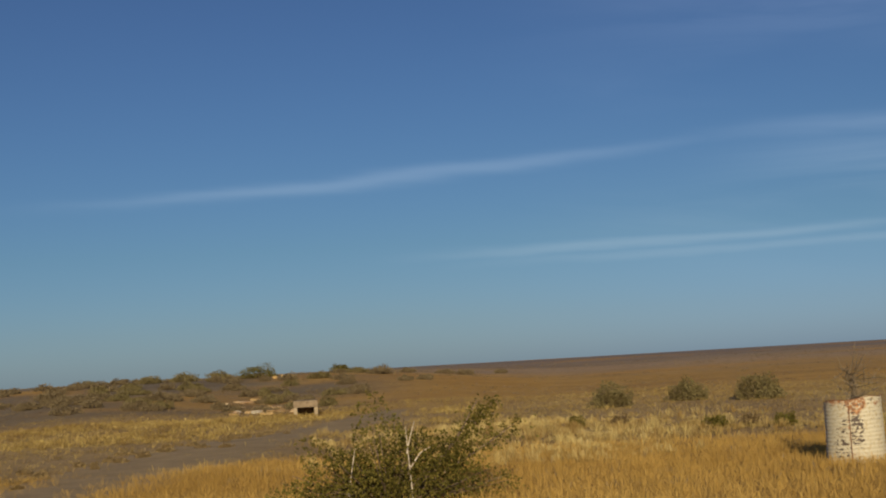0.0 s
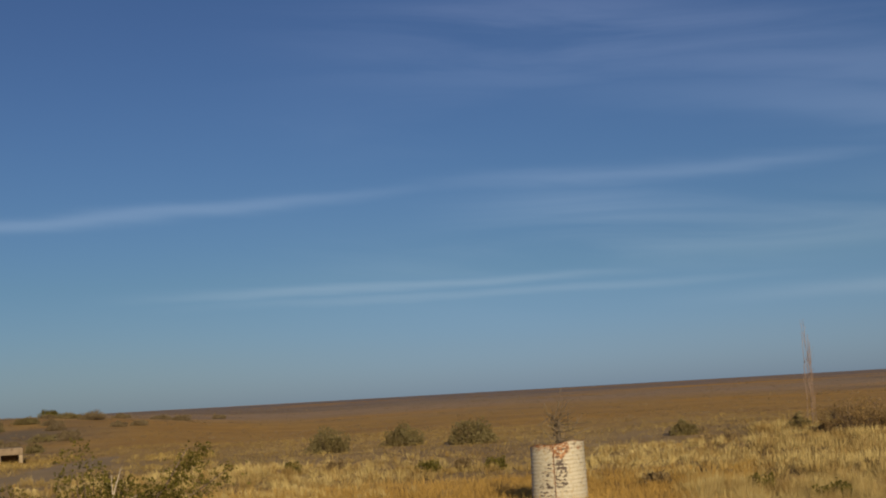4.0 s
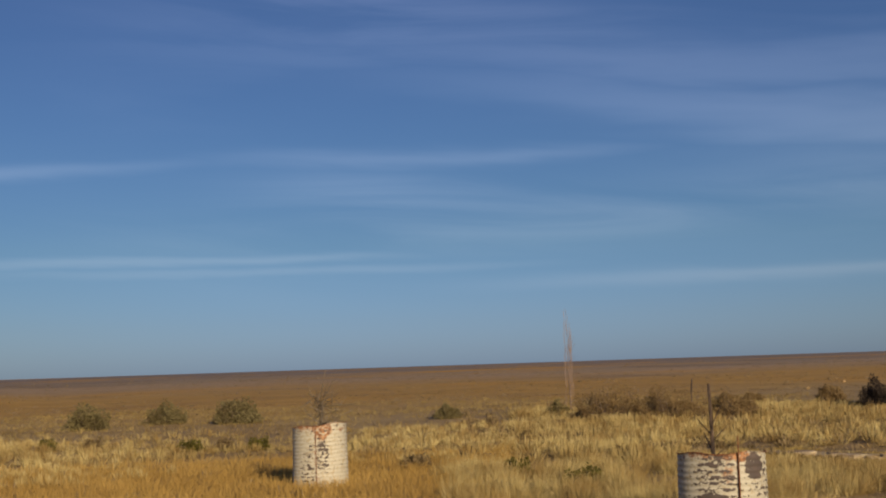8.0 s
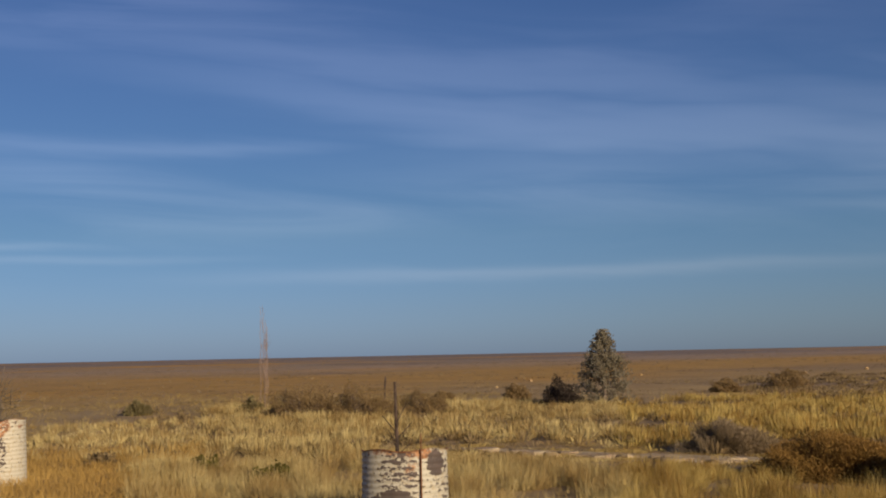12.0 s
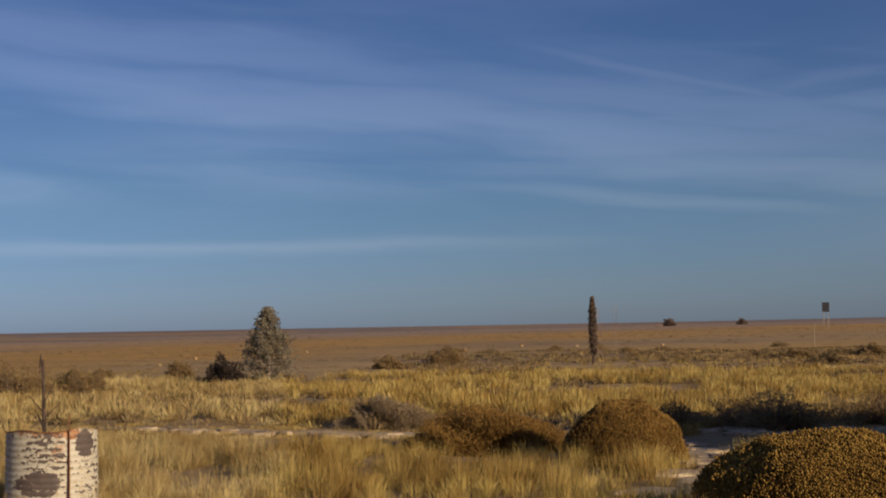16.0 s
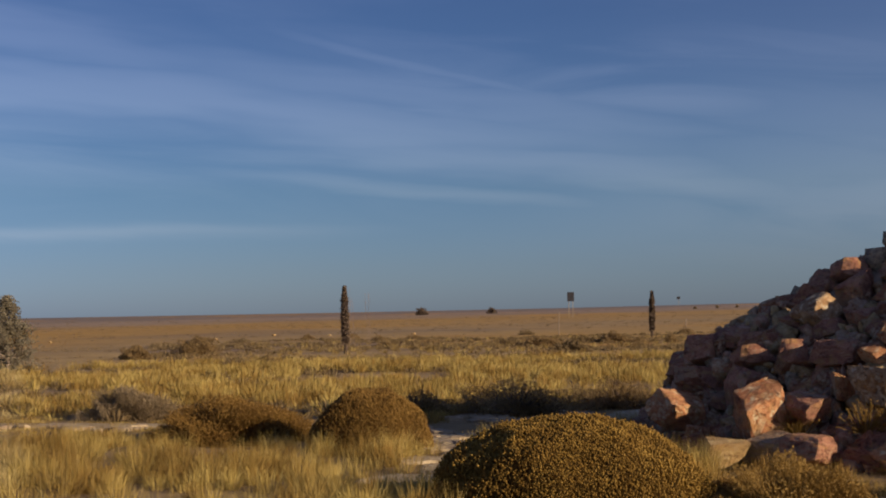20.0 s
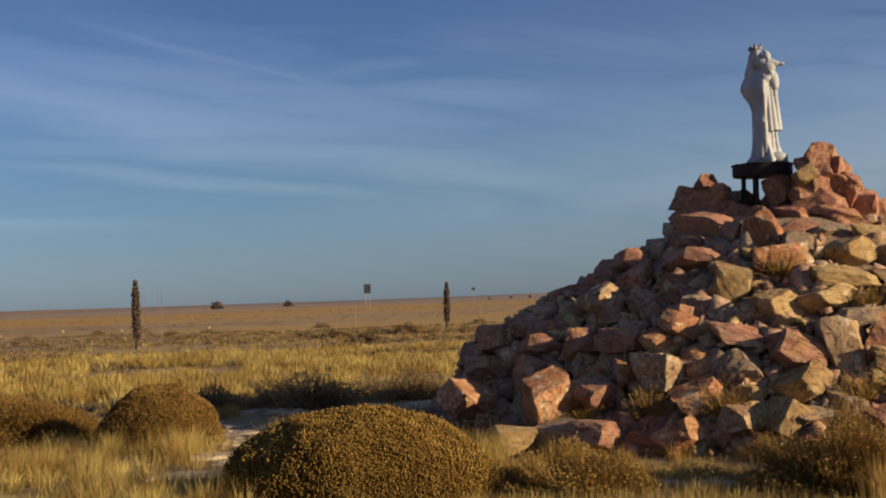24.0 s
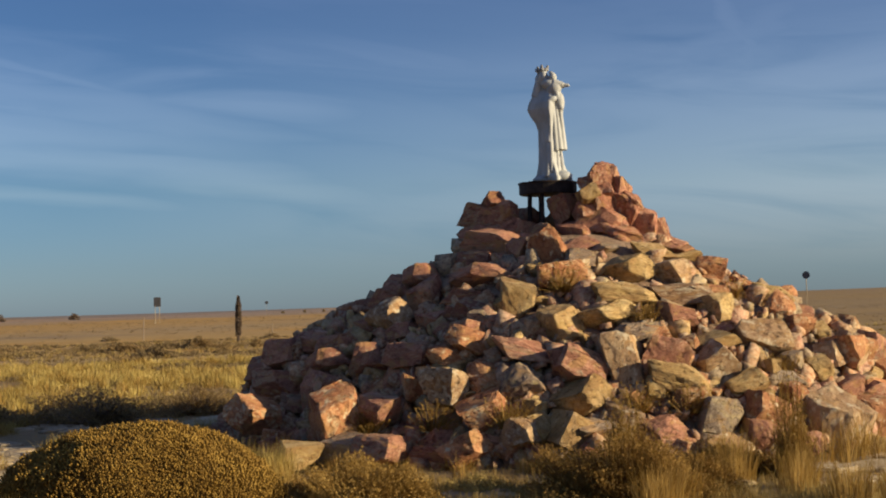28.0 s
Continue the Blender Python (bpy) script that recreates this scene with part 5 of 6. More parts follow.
shrub("rounded_bush", 2.3, 61, 1.8, 0.36, "brush", "dull brown rounded bush on the steppe", 0.04, 1600, 0.5, 0.3, 40)
shrub("rounded_bush", 6.0, 66, 1.6, 0.42, "brush", "dull brown rounded bush on the steppe", 0.04, 1600, 0.5, 0.3, 41)
BUSHES = random.Random(19)
for k in range(30):
    a, r = BUSHES.uniform(-13, 13), BUSHES.uniform(40, 90)
    shrub("low_bush", -math.sin(radians(a)) * r, math.cos(radians(a)) * r, BUSHES.uniform(0.6, 1.5), BUSHES.uniform(0.20, 0.38), BUSHES.choice(("scrub", "brush", "brush")), "low brown bush among far tussocks", 0.035, 420, 0.5, 0.3, 400 + k, group="low bushes on the far plain")
shrub("green_bush", -34.5, 25.6, 1.4, 0.68, "sage", "grey-green rounded bush in pale grass", 0.034, 2400, 0.5, 0.2, 42)
shrub("green_bush", -35.4, 29.4, 1.3, 0.62, "sage", "grey-green rounded bush in pale grass", 0.034, 2400, 0.5, 0.2, 43)
shrub("green_bush", -32.2, 29.6, 1.6, 0.74, "sage", "grey-green rounded bush in pale grass", 0.034, 2400, 0.5, 0.2, 44)
shrub("green_bush", -26.5, 33.0, 0.8, 0.40, "sage", "small grey-green bush in dry grass", 0.03, 1400, 0.5, 0.2, 45)
for k, (x, y) in enumerate(((-25.9, 18.2), (-25.2, 18.9), (-22.4, 19.3), (-21.9, 19.8), (-21.3, 20.2), (-19.0, 28.0), (-11.9, 16.4), (-14.7, 17.5), (-9.9, 15.2))):
    shrub("low_bush", x, y, 0.45 + 0.1 * (k % 3), 0.24, "scrub" if k % 2 else "olive", "small dark low bush in dry grass", 0.03, 350, 0.6, 0.3, 50 + k)
# bushes on and before the western bank
BANK = ((68.0, 96, 3.0, 0.81, "olive"), (69.6, 94, 1.8, 0.62, "sage"), (71.0, 98, 2.1, 0.56, "sage"), (72.4, 97, 1.8, 0.43, "sage"), (73.6, 99, 1.7, 0.37, "brush"), (64.6, 105, 1.7, 0.59, "olive"),
        (63.9, 103, 2.1, 0.37, "sage"), (62.9, 96, 1.9, 0.50, "brush"), (61.8, 120, 1.5, 0.37, "brush"), (60.2, 125, 2.0, 0.37, "brush"), (59.4, 115, 1.8, 0.37, "brush"), (57.9, 150, 1.7, 0.43, "brush"),
        (61.9, 84, 0.9, 0.25, "brush"), (61.1, 86, 1.1, 0.25, "brush"), (72.0, 74, 1.5, 0.34, "brush"), (70.2, 72, 1.3, 0.31, "brush"), (74.5, 75, 1.7, 0.37, "brush"), (76.3, 80, 1.9, 0.37, "brush"), (75.2, 95, 1.8, 0.31, "brush"), (78.0, 92, 1.9, 0.31, "brush"),
        (70.8, 84, 1.7, 0.37, "sage"), (69.0, 82, 1.4, 0.34, "brush"), (73.2, 88, 1.5, 0.31, "sage"), (77.2, 72, 1.4, 0.31, "brush"))
for k, (a, r, w, h, m) in enumerate(BANK):
    x, y = -math.sin(radians(a)) * r, math.cos(radians(a)) * r
    shrub("bank_bush", x, y, w, h, "bankbush" if m == "brush" else m, "grey-green bush on a bare low bank" if m != "brush" else "brown bush on a bare low bank", 0.05, 1100, 0.45, 0.25, 70 + k)


for k in range(80):
    a, r = ROLL.uniform(63.5, 81), ROLL.uniform(64, 104)
    x, y = -math.sin(radians(a)) * r, math.cos(radians(a)) * r
    shrub("bank_bush", x, y, ROLL.uniform(0.6, 1.7), ROLL.uniform(0.18, 0.42), ROLL.choice(("bankbush", "bankbush", "sage")), "small brown bush on a bare low bank", 0.05, 420, 0.5, 0.25, 130 + k)


def tall_shrub(x, y):
    """The loose olive shrub with a raised limb and bleached twigs."""
    rng = np.random.default_rng(9)
    e = thing("olive_shrub", x, y, float(height(x, y)) - 0.02, "loose olive-green shrub with bleached dead twigs", "shrub", turn=63)
    q1, _ = dome_points(5600, 2.35, 1.6, 0.98, rng, 0.7, 0.3)
    way = Vector((1.0, 0.15, 0))
    t = rng.random(520)
    arm = np.array([way.x, way.y, 0]) * (0.55 + 0.75 * t)[:, None] + np.stack([0 * t, 0 * t, 0.45 + 0.75 * t], 1) + rng.normal(0, 0.09, (520, 3)) * (1.3 - 0.6 * t)[:, None]
    t2 = rng.random(300)
    arm2 = np.array([way.x, way.y, 0]) * (0.5 + 1.15 * t2)[:, None] + np.stack([0 * t2, 0 * t2, 0.35 + 0.55 * t2], 1) + rng.normal(0, 0.09, (300, 3))
    part("crown", mesh_np("crown", *leaves_np(np.concatenate([q1, arm, arm2]), 0.024, rng, 3), M["olive"]), None, e)
    part("limb", tube([(0.1, 0.05, 0), (0.5, 0.1, 0.4), (0.85, 0.15, 0.8), (1.1, 0.18, 1.2)], [0.03, 0.024, 0.016, 0.006], 6), M["bark"], e)
    part("limb", tube([(0.1, 0.05, 0), (0.6, 0.1, 0.35), (1.15, 0.18, 0.65), (1.55, 0.22, 0.9)], [0.028, 0.022, 0.014, 0.005], 6), M["bark"], e)
    en, _ = dome_points(90, 2.1, 1.6, 0.95, rng, 0.2, 0.3)
    part("stem", mesh_np("stem", *twigs_np(en * [0.1, 0.1, 0], en, np.full(90, 0.012), np.full(90, 0.004)), M["bark"]), None, e)
    for pts in ([(0.25, -0.5, 0.1), (0.22, -0.5, 0.6), (0.20, -0.48, 0.98)], [(0.24, -0.5, 0.5), (0.36, -0.46, 0.66), (0.52, -0.44, 0.74)], [(0.2, -0.5, 0.66), (0.24, -0.48, 0.82), (0.31, -0.48, 1.04)], [(-0.5, -0.4, 0.2), (-0.45, -0.42, 0.5), (-0.4, -0.4, 0.75)]):
        part("bleached_twig", tube(pts, [0.009, 0.007, 0.003], 5), M["silver"], e, "bleached dead twig")
    SHRUBS.append((x, y, 1.0))


tall_shrub(-15.0, 7.75)

# ---- trees ----


def conifer(x, y, tall=2.32, wide=2.1):
    rng = np.random.default_rng(15)
    e = thing("conifer_tree", x, y, float(height(x, y)), "small grey-green conifer with a thin pointed crown", "tree")
    part("trunk", tube([(0, 0, -0.05), (0.03, 0, 0.5 * tall), (0.0, 0.02, 0.97 * tall)], [0.05, 0.035, 0.01], 8), M["post"], e)
    st, en = [], []
    for k in range(135):
        u = rng.random() ** 1.2
        z = tall * (0.03 + 0.93 * u)
        reach = wide / 2 * (min(1.0, 0.92 + u) if u < 0.14 else (1 - (u - 0.14) / 0.88) ** 0.78) * rng.uniform(0.62, 1.06)
        a = rng.uniform(0, 2 * np.pi)
        st.append((0, 0, z))
        en.append((reach * math.cos(a), reach * math.sin(a), z + reach * rng.uniform(0.05, 0.42)))
    st, en = np.array(st), np.array(en)
    part("limb", mesh_np("limb", *twigs_np(st, en, np.full(135, 0.013), np.full(135, 0.004)), M["post"]), None, e)
    u = rng.uniform(0.3, 1.03, (135, 30)) ** 0.8
    pts = st[:, None] + (en - st)[:, None] * u[..., None] + rng.normal(0, 0.065, (135, 30, 3))
    pts = pts.reshape(-1, 3)
    pts[:, 2] = np.minimum(pts[:, 2], tall)
    part("crown", mesh_np("crown", *leaves_np(pts, 0.030, rng, 4, 2.2), M["needle"]), None, e)
    SHRUBS.append((x, y, 0.5))


conifer(-14.0, 39.4)


def dead_cypress(x, y, tall, label, seed, lean=0.0):
    """A dead columnar tree: bare trunk below, a ragged dry column above."""
    rng = np.random.default_rng(seed)
    e = thing("dead_tree", x, y, float(height(x, y)), label, "dead tree", "dead columnar trees")
    pts = [(lean * z, 0.02 * math.sin(z * 2), z) for z in np.linspace(-0.05, tall * 0.96, 9)]
    part("trunk", tube(pts, list(np.linspace(0.09, 0.03, 9)), 9), M["dead"], e)
    n = 1500
    u = rng.random(n)
    z = tall * (0.15 + 0.84 * u)
    r = 0.125 * np.where(u < 0.75, 0.8 + 0.3 * np.sin(u * 4), np.clip((1.02 - u) / 0.27, 0.06, 1)) * rng.uniform(0.5, 1.1, n)
    a = rng.uniform(0, 2 * np.pi, n)
    q = np.stack([lean * z + r * np.cos(a), r * np.sin(a), z], 1)
    part("dry_foliage", mesh_np("dry_foliage", *leaves_np(q, 0.05, rng, 3, 2.0), M["greydead"]), None, e, "ragged dry brown foliage")


dead_cypress(-5.8, 55.0, 2.72, "dead columnar tree, a ragged dark brown pillar", 61, -0.01)
dead_cypress(8.9, 75.0, 2.55, "dead columnar tree, a ragged dark brown pillar", 62, 0.012)


def bare_poplar(x, y, tall, stems, label, seed):
    """Thin leafless upright stems with a few steep twigs."""
    rng = np.random.default_rng(seed)
    e = thing("bare_poplar", x, y, float(height(x, y)), label, "tree", "leafless thin poplars")
    for k in range(stems):
        ox, oy = rng.normal(0, 0.10), rng.normal(0, 0.1)
        t = tall * rng.uniform(0.75, 1.0) if k else tall
        sx, sy = rng.normal(0, 0.05, 2)
        part("stem", tube([(ox, oy, -0.04), (ox + sx, oy + sy, t * 0.5), (ox + sx * 1.6, oy + sy * 1.6, t)], [0.007, 0.0055, 0.003], 6), M["stem"], e)
        n = 14
        z = rng.uniform(0.25, 0.95, n) * t
        st = np.stack([ox + sx * z / t * 1.6, oy + sy * z / t * 1.6, z], 1)
        en = st + np.stack([rng.normal(0, 0.06, n), rng.normal(0, 0.06, n), rng.uniform(0.2, 0.5, n)], 1)
        tagged(part("twig", mesh_np("twig", *twigs_np(st, en, np.full(n, 0.005), np.full(n, 0.003)), M["stem"]), None, e), kind="stuff")


bare_poplar(-22.6, 33.8, 3.1, 5, "leafless poplar sapling with thin pale stems", 81)
shrub("green_bush", -22.8, 33.6, 0.7, 0.45, "sage", "small green bush at the foot of bare stems", 0.04, 400, 0.5, 0.2, 82)
bare_poplar(-7.2, 72, 3.0, 2, "faint leafless poplar sapling with thin stems", 83)
bare_poplar(-6.4, 74, 2.8, 2, "faint leafless poplar sapling with thin stems", 84)


def fence_post(x, y, tall, label, mat="post"):
    e = thing("fence_post", x, y, float(height(x, y)), label, "post", "old fence posts")
    part("shaft", tube([(0, 0, -0.04), (0.02, 0.0, tall * 0.6), (0.05, 0.01, tall)], [0.035, 0.032, 0.026], 7), M[mat], e)


fence_post(-21.4, 39.1, 0.98, "dark weathered fence post", "dead")
fence_post(-21.5, 34.2, 0.66, "short dark fence post beside a brown bush", "dead")
fence_post(4.5, 88.5, 1.45, "pale weathered fence post")
fence_post(12.6, 88.0, 0.9, "pale weathered fence post")

# ---- the far road ----


def far_sign(a, r, w, h, low, label, round_plate=False, legs=2):
    x, y = -math.sin(radians(a)) * r, math.cos(radians(a)) * r
    e = thing("road_sign", x, y, float(height(x, y)), label, "road sign", "", a)
    bm = bmesh.new()
    if round_plate:
        bmesh.ops.create_cone(bm, cap_ends=True, segments=24, radius1=w / 2, radius2=w / 2, depth=0.05, matrix=pose(0, 0, low + h / 2, 90))
    else:
        bmesh.ops.create_cube(bm, size=1.0, matrix=Matrix.Translation((0, 0, low + h / 2)) @ Matrix.Diagonal((w, 0.06, h, 1)))
        bmesh.ops.bevel(bm, geom=bm.edges[:], offset=0.015, segments=1, affect="EDGES")
    plate = part("plate", bm, M["greyback" if round_plate else "signback"], e, "grey back of the plate" if round_plate else "dark back of the plate")
    for k in range(legs):
        px = 0 if legs == 1 else (k - 0.5) * w * 0.6
        part("pole", tube([(px, 0.06, -0.1), (px, 0.06, low + h * 0.8)], [0.04, 0.04], 8), M["pole"], e)
    if not round_plate:
        for z in (0.25, 0.75):
            part("brace", tube([(-w * 0.45, 0.05, low + h * z), (w * 0.45, 0.05, low + h * z)], [0.03, 0.03], 6), M["iron"], plate)


far_sign(-3.45, 230, 1.15, 1.55, 2.75, "dark back of a rectangular road sign on two legs")
far_sign(-30.3, 150, 0.8, 0.95, 3.55, "round road sign on a thin pole, seen from behind", True, 1)
far_sign(-7.92, 420, 1.0, 0.8, 3.6, "small dark road sign far off", False, 1)
far_sign(-11.9, 380, 1.0, 1.0, 3.0, "small dark road sign far off", False, 1)
for k, (a, r, w, h) in enumerate(((2.82, 480, 4.4, 2.5), (-0.12, 520, 3.8, 2.2), (-8.6, 600, 1.7, 0.9), (-9.5, 620, 1.3, 1.3), (-10.3, 620, 1.2, 1.2), (-11.2, 600, 1.4, 0.9))):
    x, y = -math.sin(radians(a)) * r, math.cos(radians(a)) * r
    shrub("horizon_bush", x, y, w, h, "greydead" if k < 2 else "scrub", "dark bush standing on the skyline", 0.26 if k < 2 else 0.13, 420, 0.6, 0.15, 100 + k)

# ---- the culvert and its stones ----
culvert = thing("culvert", CULVERT[0], CULVERT[1], float(height(*CULVERT)) - 0.03, "small square concrete culvert mouth below a bank", "culvert", turn=66, size=0.9)


def box(x0, x1, y0, y1, z0, z1, bevel=0.015):
    bm = bmesh.new()
    bmesh.ops.create_cube(bm, size=1.0, matrix=Matrix.Translation(((x0 + x1) / 2, (y0 + y1) / 2, (z0 + z1) / 2)) @ Matrix.Diagonal((x1 - x0, y1 - y0, z1 - z0, 1)))
    bmesh.ops.bevel(bm, geom=bm.edges[:], offset=bevel, segments=1, affect="EDGES")
    return bm


part("lintel", box(-0.52, 0.5, -0.1, 1.6, 0.42, 0.70), M["concrete"], culvert)
part("side_wall", box(-0.52, -0.36, -0.1, 1.6, 0.0, 0.418), M["concrete"], culvert)
part("side_wall", box(0.34, 0.5, -0.1, 1.6, 0.0, 0.418), M["concrete"], culvert)
part("back_wall", box(-0.359, 0.339, 1.3, 1.5, 0.0, 0.417), M["core"], culvert, "dark inside of the pipe")


def loose_stone(x, y, w, h, tone, label, category="stone", group=""):
    ob = new("stone_block", ROLL.choice(SMALL[tone]))
    ob.matrix_basis = pose(x, y, float(height(x, y)) + h * 0.33, 0, 0, ROLL.uniform(0, 180)) @ Matrix.Diagonal((w, w * 0.8, h, 1))
    return tagged(ob, label, category, group)


SMALL = {tone: [rock_mesh(900 + i, m, 1) for i in range(4)] for tone, m in (("w", M["white_stone"]), ("t", M["tan"]), ("p", M["pink"]))}
for k in range(40):
    a, r = ROLL.uniform(66.2, 69.3), ROLL.uniform(57, 74)
    loose_stone(-math.sin(radians(a)) * r, math.cos(radians(a)) * r, ROLL.uniform(0.3, 0.9), ROLL.uniform(0.08, 0.20), ROLL.choice("wttpppt"), "pale rubble stone beside the culvert", "stone", "rubble beside the culvert")
for a, r, w in ((66.9, 92, 0.7), (67.3, 92, 0.6), (66.6, 93, 0.5), (33.6, 62, 0.3), (24.0, 66, 0.35), (22.6, 80, 0.45), (11.4, 92, 0.5), (14.6, 75, 0.4), (6.7, 95, 0.5), (3.2, 97, 0.55), (9.0, 100, 0.5), (21.4, 70, 0.35), (18.0, 92, 0.4)):
    loose_stone(-math.sin(radians(a)) * r, math.cos(radians(a)) * r, w * 0.65, w * 0.35, "t", "pale stone lying on the steppe")
for k in range(46):
    u = ROLL.random()
    x, y = -23.5 - 14.5 * u + ROLL.gauss(0, 0.4), 4.2 + 11.6 * u + ROLL.gauss(0, 0.5)
    shrub("low_bush", x, y, ROLL.uniform(0.14, 0.40), ROLL.uniform(0.04, 0.09), "scrub", "tiny dark bush along the edge of the track", 0.03, 160, 0.7, 0.3, 300 + k, group="low bushes along the track")

# ---- grass ----
CLEAR = [(CAIRN[0], CAIRN[1], 4.5), (0.8, 20.2, 1.5), (2.3, 21.0, 1.4), (-0.3, 19.4, 0.9), (*CAN, 0.42), (*BAR, 0.42)] + [(x, y, 0.75 * r) for x, y, r in SHRUBS] + [(x, y, 0.36 * (w + d) * 0.5) for x, y, w, d in PATCHES]


def scatter(n, a0, a1, r0, r1, rng, track=1.35, path=0.20, power=2.0):
    """Places on the open ground between two headings and two ranges."""
    a = np.radians(rng.uniform(a0, a1, n))
    r = (r0 ** power + (r1 ** power - r0 ** power) * rng.random(n)) ** (1 / power)
    x, y = -np.sin(a) * r, np.cos(a) * r
    keep = line_distance(x, y, TRACK) > track + rng.normal(0, 0.55, n)
    for p, w in zip(PATHS, (path, path * 1.9)):
        keep &= line_distance(x, y, p) > w * rng.uniform(-0.4, 1.6, n)
    for (x0, y0), (x1, y1), _, wide in STRIPS:
        keep &= (line_distance(x, y, [(x0, y0), (x1, y1)]) > wide * rng.uniform(0.5, 1.7, n)) | (rng.random(n) < 0.34)
    for cx, cy, cr in CLEAR:
        keep &= np.hypot(x - cx, y - cy) > cr
    return np.stack([x, y, height(x, y)], 1)[keep]


def patchy(p, scale, lo, rng, seed=0.0):
    """Thins places out by a soft random field."""
    f = np.sin(p[:, 0] * scale + seed) * np.sin(p[:, 1] * scale * 1.3 + 1.7 * seed) + 0.6 * np.sin(p[:, 0] * scale * 2.7 + 1) * np.sin(p[:, 1] * scale * 2.1 + seed)
    return p[f + rng.normal(0, 0.35, len(p)) > lo]


def meadow(name, mat, groups, label):
    v, f = stack(*groups)
    return tagged(new(name, mesh_np(name, v, f, M[mat])), label, "grass", kind="stuff")


def low_by_path(p, full=3.6):
    """Grass is trodden low towards the pale footpath."""
    return 0.12 + 0.88 * step(line_distance(p[:, 0], p[:, 1], PATHS[0]), 0.8, full)


g = np.random.default_rng(33)
fine_near = scatter(18000, 36, 84, 12, 26, g)
fine_mid = patchy(scatter(17000, 24, 82, 26, 62, g), 0.22, -0.9, g, 1.0)
tus_d = patchy(scatter(2400, -40, 10, 44, 78, g), 0.2, 0.0, g, 5.0)
front = scatter(1100, -38, 4, 10.2, 13.2, g)
on_path = scatter(30000, 9, 34, 19, 25, g, path=-1.0)
on_path = on_path[(line_distance(on_path[:, 0], on_path[:, 1], PATHS[0]) < 0.8) & (np.sin(on_path[:, 0] * 2.3) + np.sin(on_path[:, 0] * 5.1 + on_path[:, 1] * 3) + g.normal(0, 0.5, len(on_path)) > 0.45)]
right_near = patchy(scatter(11000, -38, 39, 10.5, 25, g), 0.8, -0.7, g, 1.5)
meadow("deep_golden_grass", "deepgold", [bunch_np(fine_near, 11, 0.5, g.uniform(0.10, 0.24, len(fine_near)), 0.0055, g)], "smooth deep golden grass beside the track")
meadow("golden_grass", "gold", [
    bunch_np(fine_mid, 7, 0.5, g.uniform(0.06, 0.16, len(fine_mid)), 0.011, g),
    bunch_np(tus_d, 22, g.uniform(0.2, 0.4, len(tus_d)), g.uniform(0.12, 0.24, len(tus_d)), 0.025, g),
    blades_np(front, 36, g.uniform(0.06, 0.19, len(front)), 0.0045, 0.5, g, 0.15),
    blades_np(on_path, 8, g.uniform(0.03, 0.09, len(on_path)), 0.006, 0.6, g, 0.12),
    blades_np(right_near, 7, g.uniform(0.06, 0.15, len(right_near)) * low_by_path(right_near), 0.0045, 0.6, g, 0.16)], "dense dry golden grass on the steppe")
tus_a = patchy(scatter(2700, -9, 39, 11.0, 22, g, path=0.5), 1.1, -0.1, g, 2.0)
tus_b = patchy(scatter(5600, -20, 36, 21.5, 45, g, path=0.5), 0.42, -0.25, g, 3.0)
tus_c = patchy(scatter(3000, 30, 66, 22, 37, g), 0.35, -0.1, g, 4.0)
a = g.uniform(-2.6, -0.55, 60)
rr = g.uniform(4.35, 5.3, 60)
foot = np.stack([CAIRN[0] + SIDE.x * rr * np.cos(a) - VIEW.x * -rr * np.sin(a), CAIRN[1] + SIDE.y * rr * np.cos(a) - VIEW.y * -rr * np.sin(a), np.zeros(60)], 1)
foot[:, 2] = height(foot[:, 0], foot[:, 1])
tuft = np.array([(-math.sin(radians(h)) * r, math.cos(radians(h)) * r) for h, r in ((-24.1, 11.3), (-24.7, 11.6), (-23.6, 11.1), (-29.5, 12.6), (-29.2, 12.2), (-31.0, 11.5), (-31.4, 11.8), (-27.0, 12.9), (-26.4, 13.0), (-33.0, 11.6))])
tuft = np.column_stack([tuft, height(tuft[:, 0], tuft[:, 1])])
meadow("cairn_foot_grass", "wither", [blades_np(tuft, 160, 0.42, 0.005, 0.22, g, 0.16), blades_np(foot, 60, g.uniform(0.25, 0.55, 60) * np.where(np.cos(a) < 0.1, 0.5, 1.0), 0.006, 0.28, g, 0.14)], "taller dry grass round the foot of the cairn")
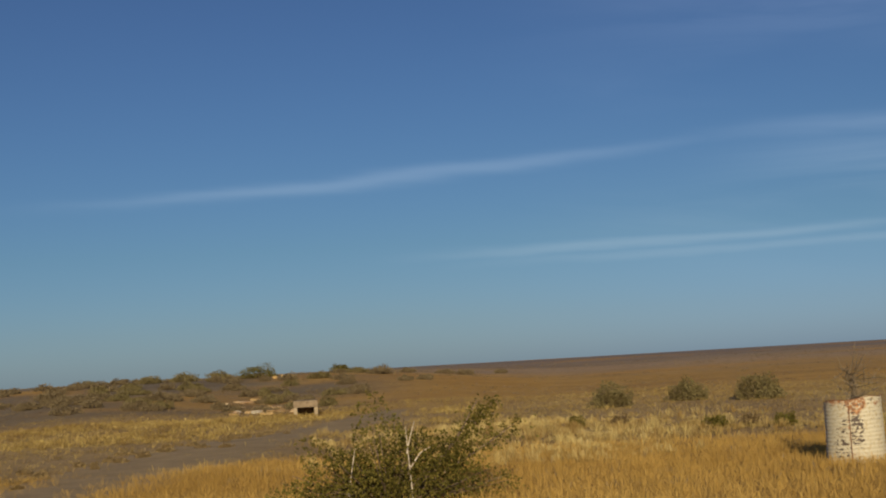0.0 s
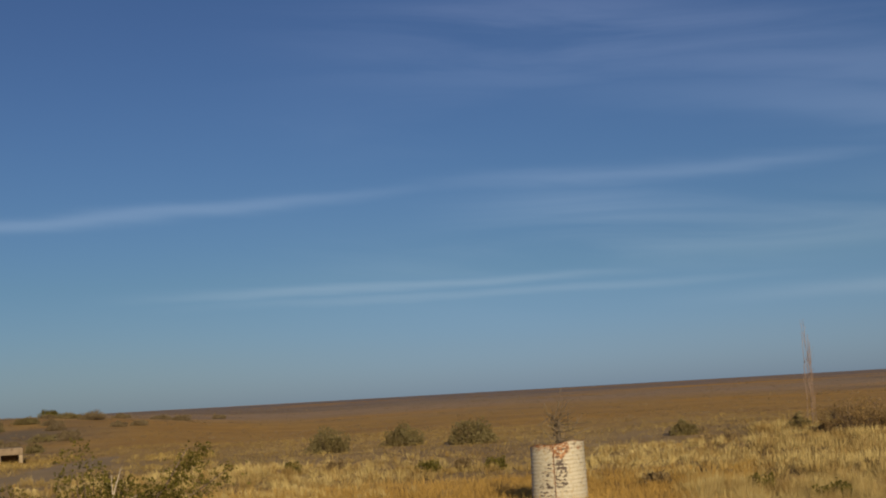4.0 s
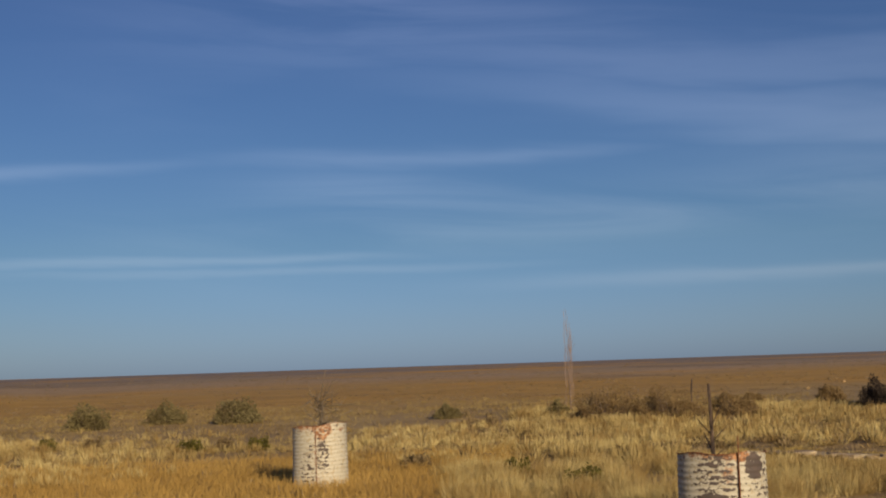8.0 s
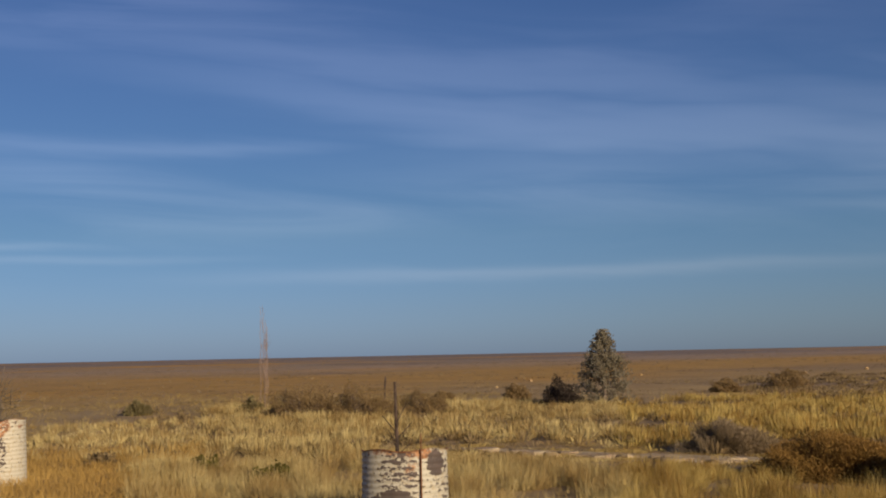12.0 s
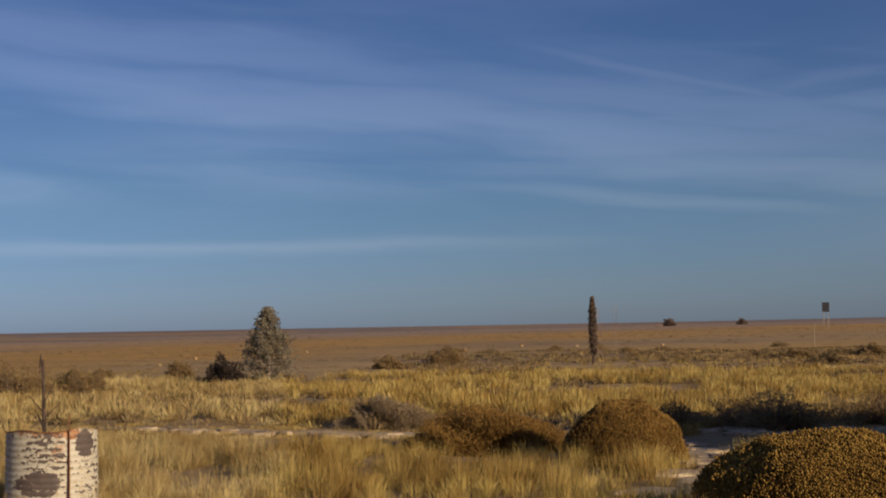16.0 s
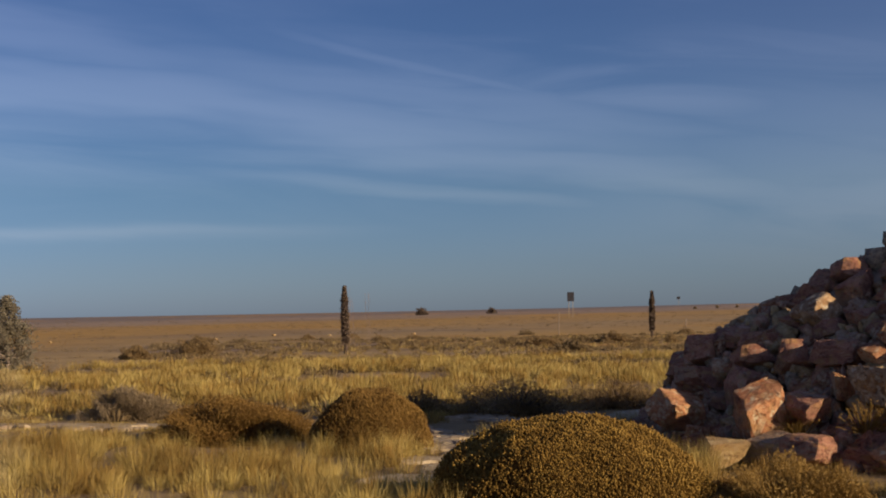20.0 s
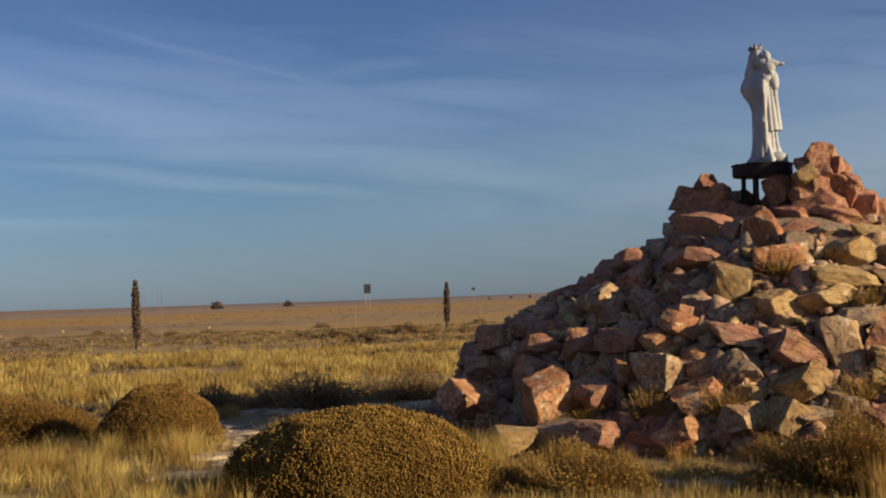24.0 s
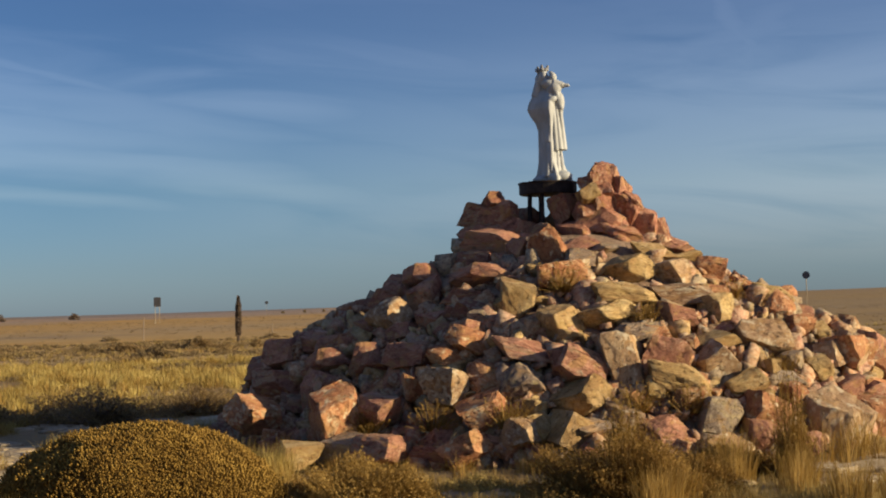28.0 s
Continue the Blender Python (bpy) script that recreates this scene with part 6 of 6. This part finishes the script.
for name, mat, label, west in (("straw_tussocks", "straw", "pale yellow bunch-grass tussocks", False), ("faded_tussocks", "ash", "faded straw-coloured bunch-grass tussocks", True)):
    near = tus_a[(np.degrees(np.arctan2(-tus_a[:, 0], tus_a[:, 1])) > 19) == west]
    back = tus_b[(np.degrees(np.arctan2(-tus_b[:, 0], tus_b[:, 1])) > 19) == west]
    meadow(name, mat, [
        blades_np(near, 115, g.uniform(0.18, 0.40, len(near)) * low_by_path(near), 0.0045, 0.52, g, g.uniform(0.08, 0.22, len(near))),
        bunch_np(back, 70, g.uniform(0.42, 0.80, len(back)), g.uniform(0.22, 0.40, len(back)) * low_by_path(back, 2.4), 0.013, g)], label)
meadow("pale_tussocks", "ash", [bunch_np(tus_c, 34, g.uniform(0.2, 0.5, len(tus_c)), g.uniform(0.12, 0.30, len(tus_c)), 0.012, g)], "pale straw tussocks in dry grass")
belt_g = patchy(scatter(3600, 58, 86, 38, 55, g), 0.2, -0.4, g, 5.5)
meadow("yellow_grass", "gold", [bunch_np(belt_g, 14, 0.6, g.uniform(0.10, 0.24, len(belt_g)), 0.018, g)], "yellow grass growing before the bare bank")
scr_d = np.concatenate([patchy(scatter(5400, -30, 14, 40, 84, g), 0.3, -0.1, g, 9.0), patchy(scatter(2600, -22, 38, 21.5, 44, g), 0.6, 0.0, g, 9.5)])
meadow("brown_scrub", "scrub", [bunch_np(scr_d, 30, g.uniform(0.3, 0.8, len(scr_d)), g.uniform(0.10, 0.26, len(scr_d)), 0.03, g)], "low dark brown scrub between the tussocks")
scr_a = patchy(scatter(9000, -40, 86, 17, 80, g), 0.25, -0.1, g, 6.0)
scr_b = patchy(scatter(9000, -40, 86, 78, 260, g), 0.05, -0.3, g, 7.0)
scr_c = patchy(scatter(4500, -40, 86, 250, 1100, g, power=1.2), 0.02, -0.4, g, 8.0)
meadow("steppe_scrub", "dull", [
    bunch_np(scr_a, 12, 0.5, g.uniform(0.08, 0.20, len(scr_a)), 0.02, g),
    bunch_np(scr_b, 9, 1.0, g.uniform(0.10, 0.24, len(scr_b)), 0.045, g),
    bunch_np(scr_c, 6, 2.4, g.uniform(0.15, 0.4, len(scr_c)), 0.18, g)], "low brown scrub over the far steppe")
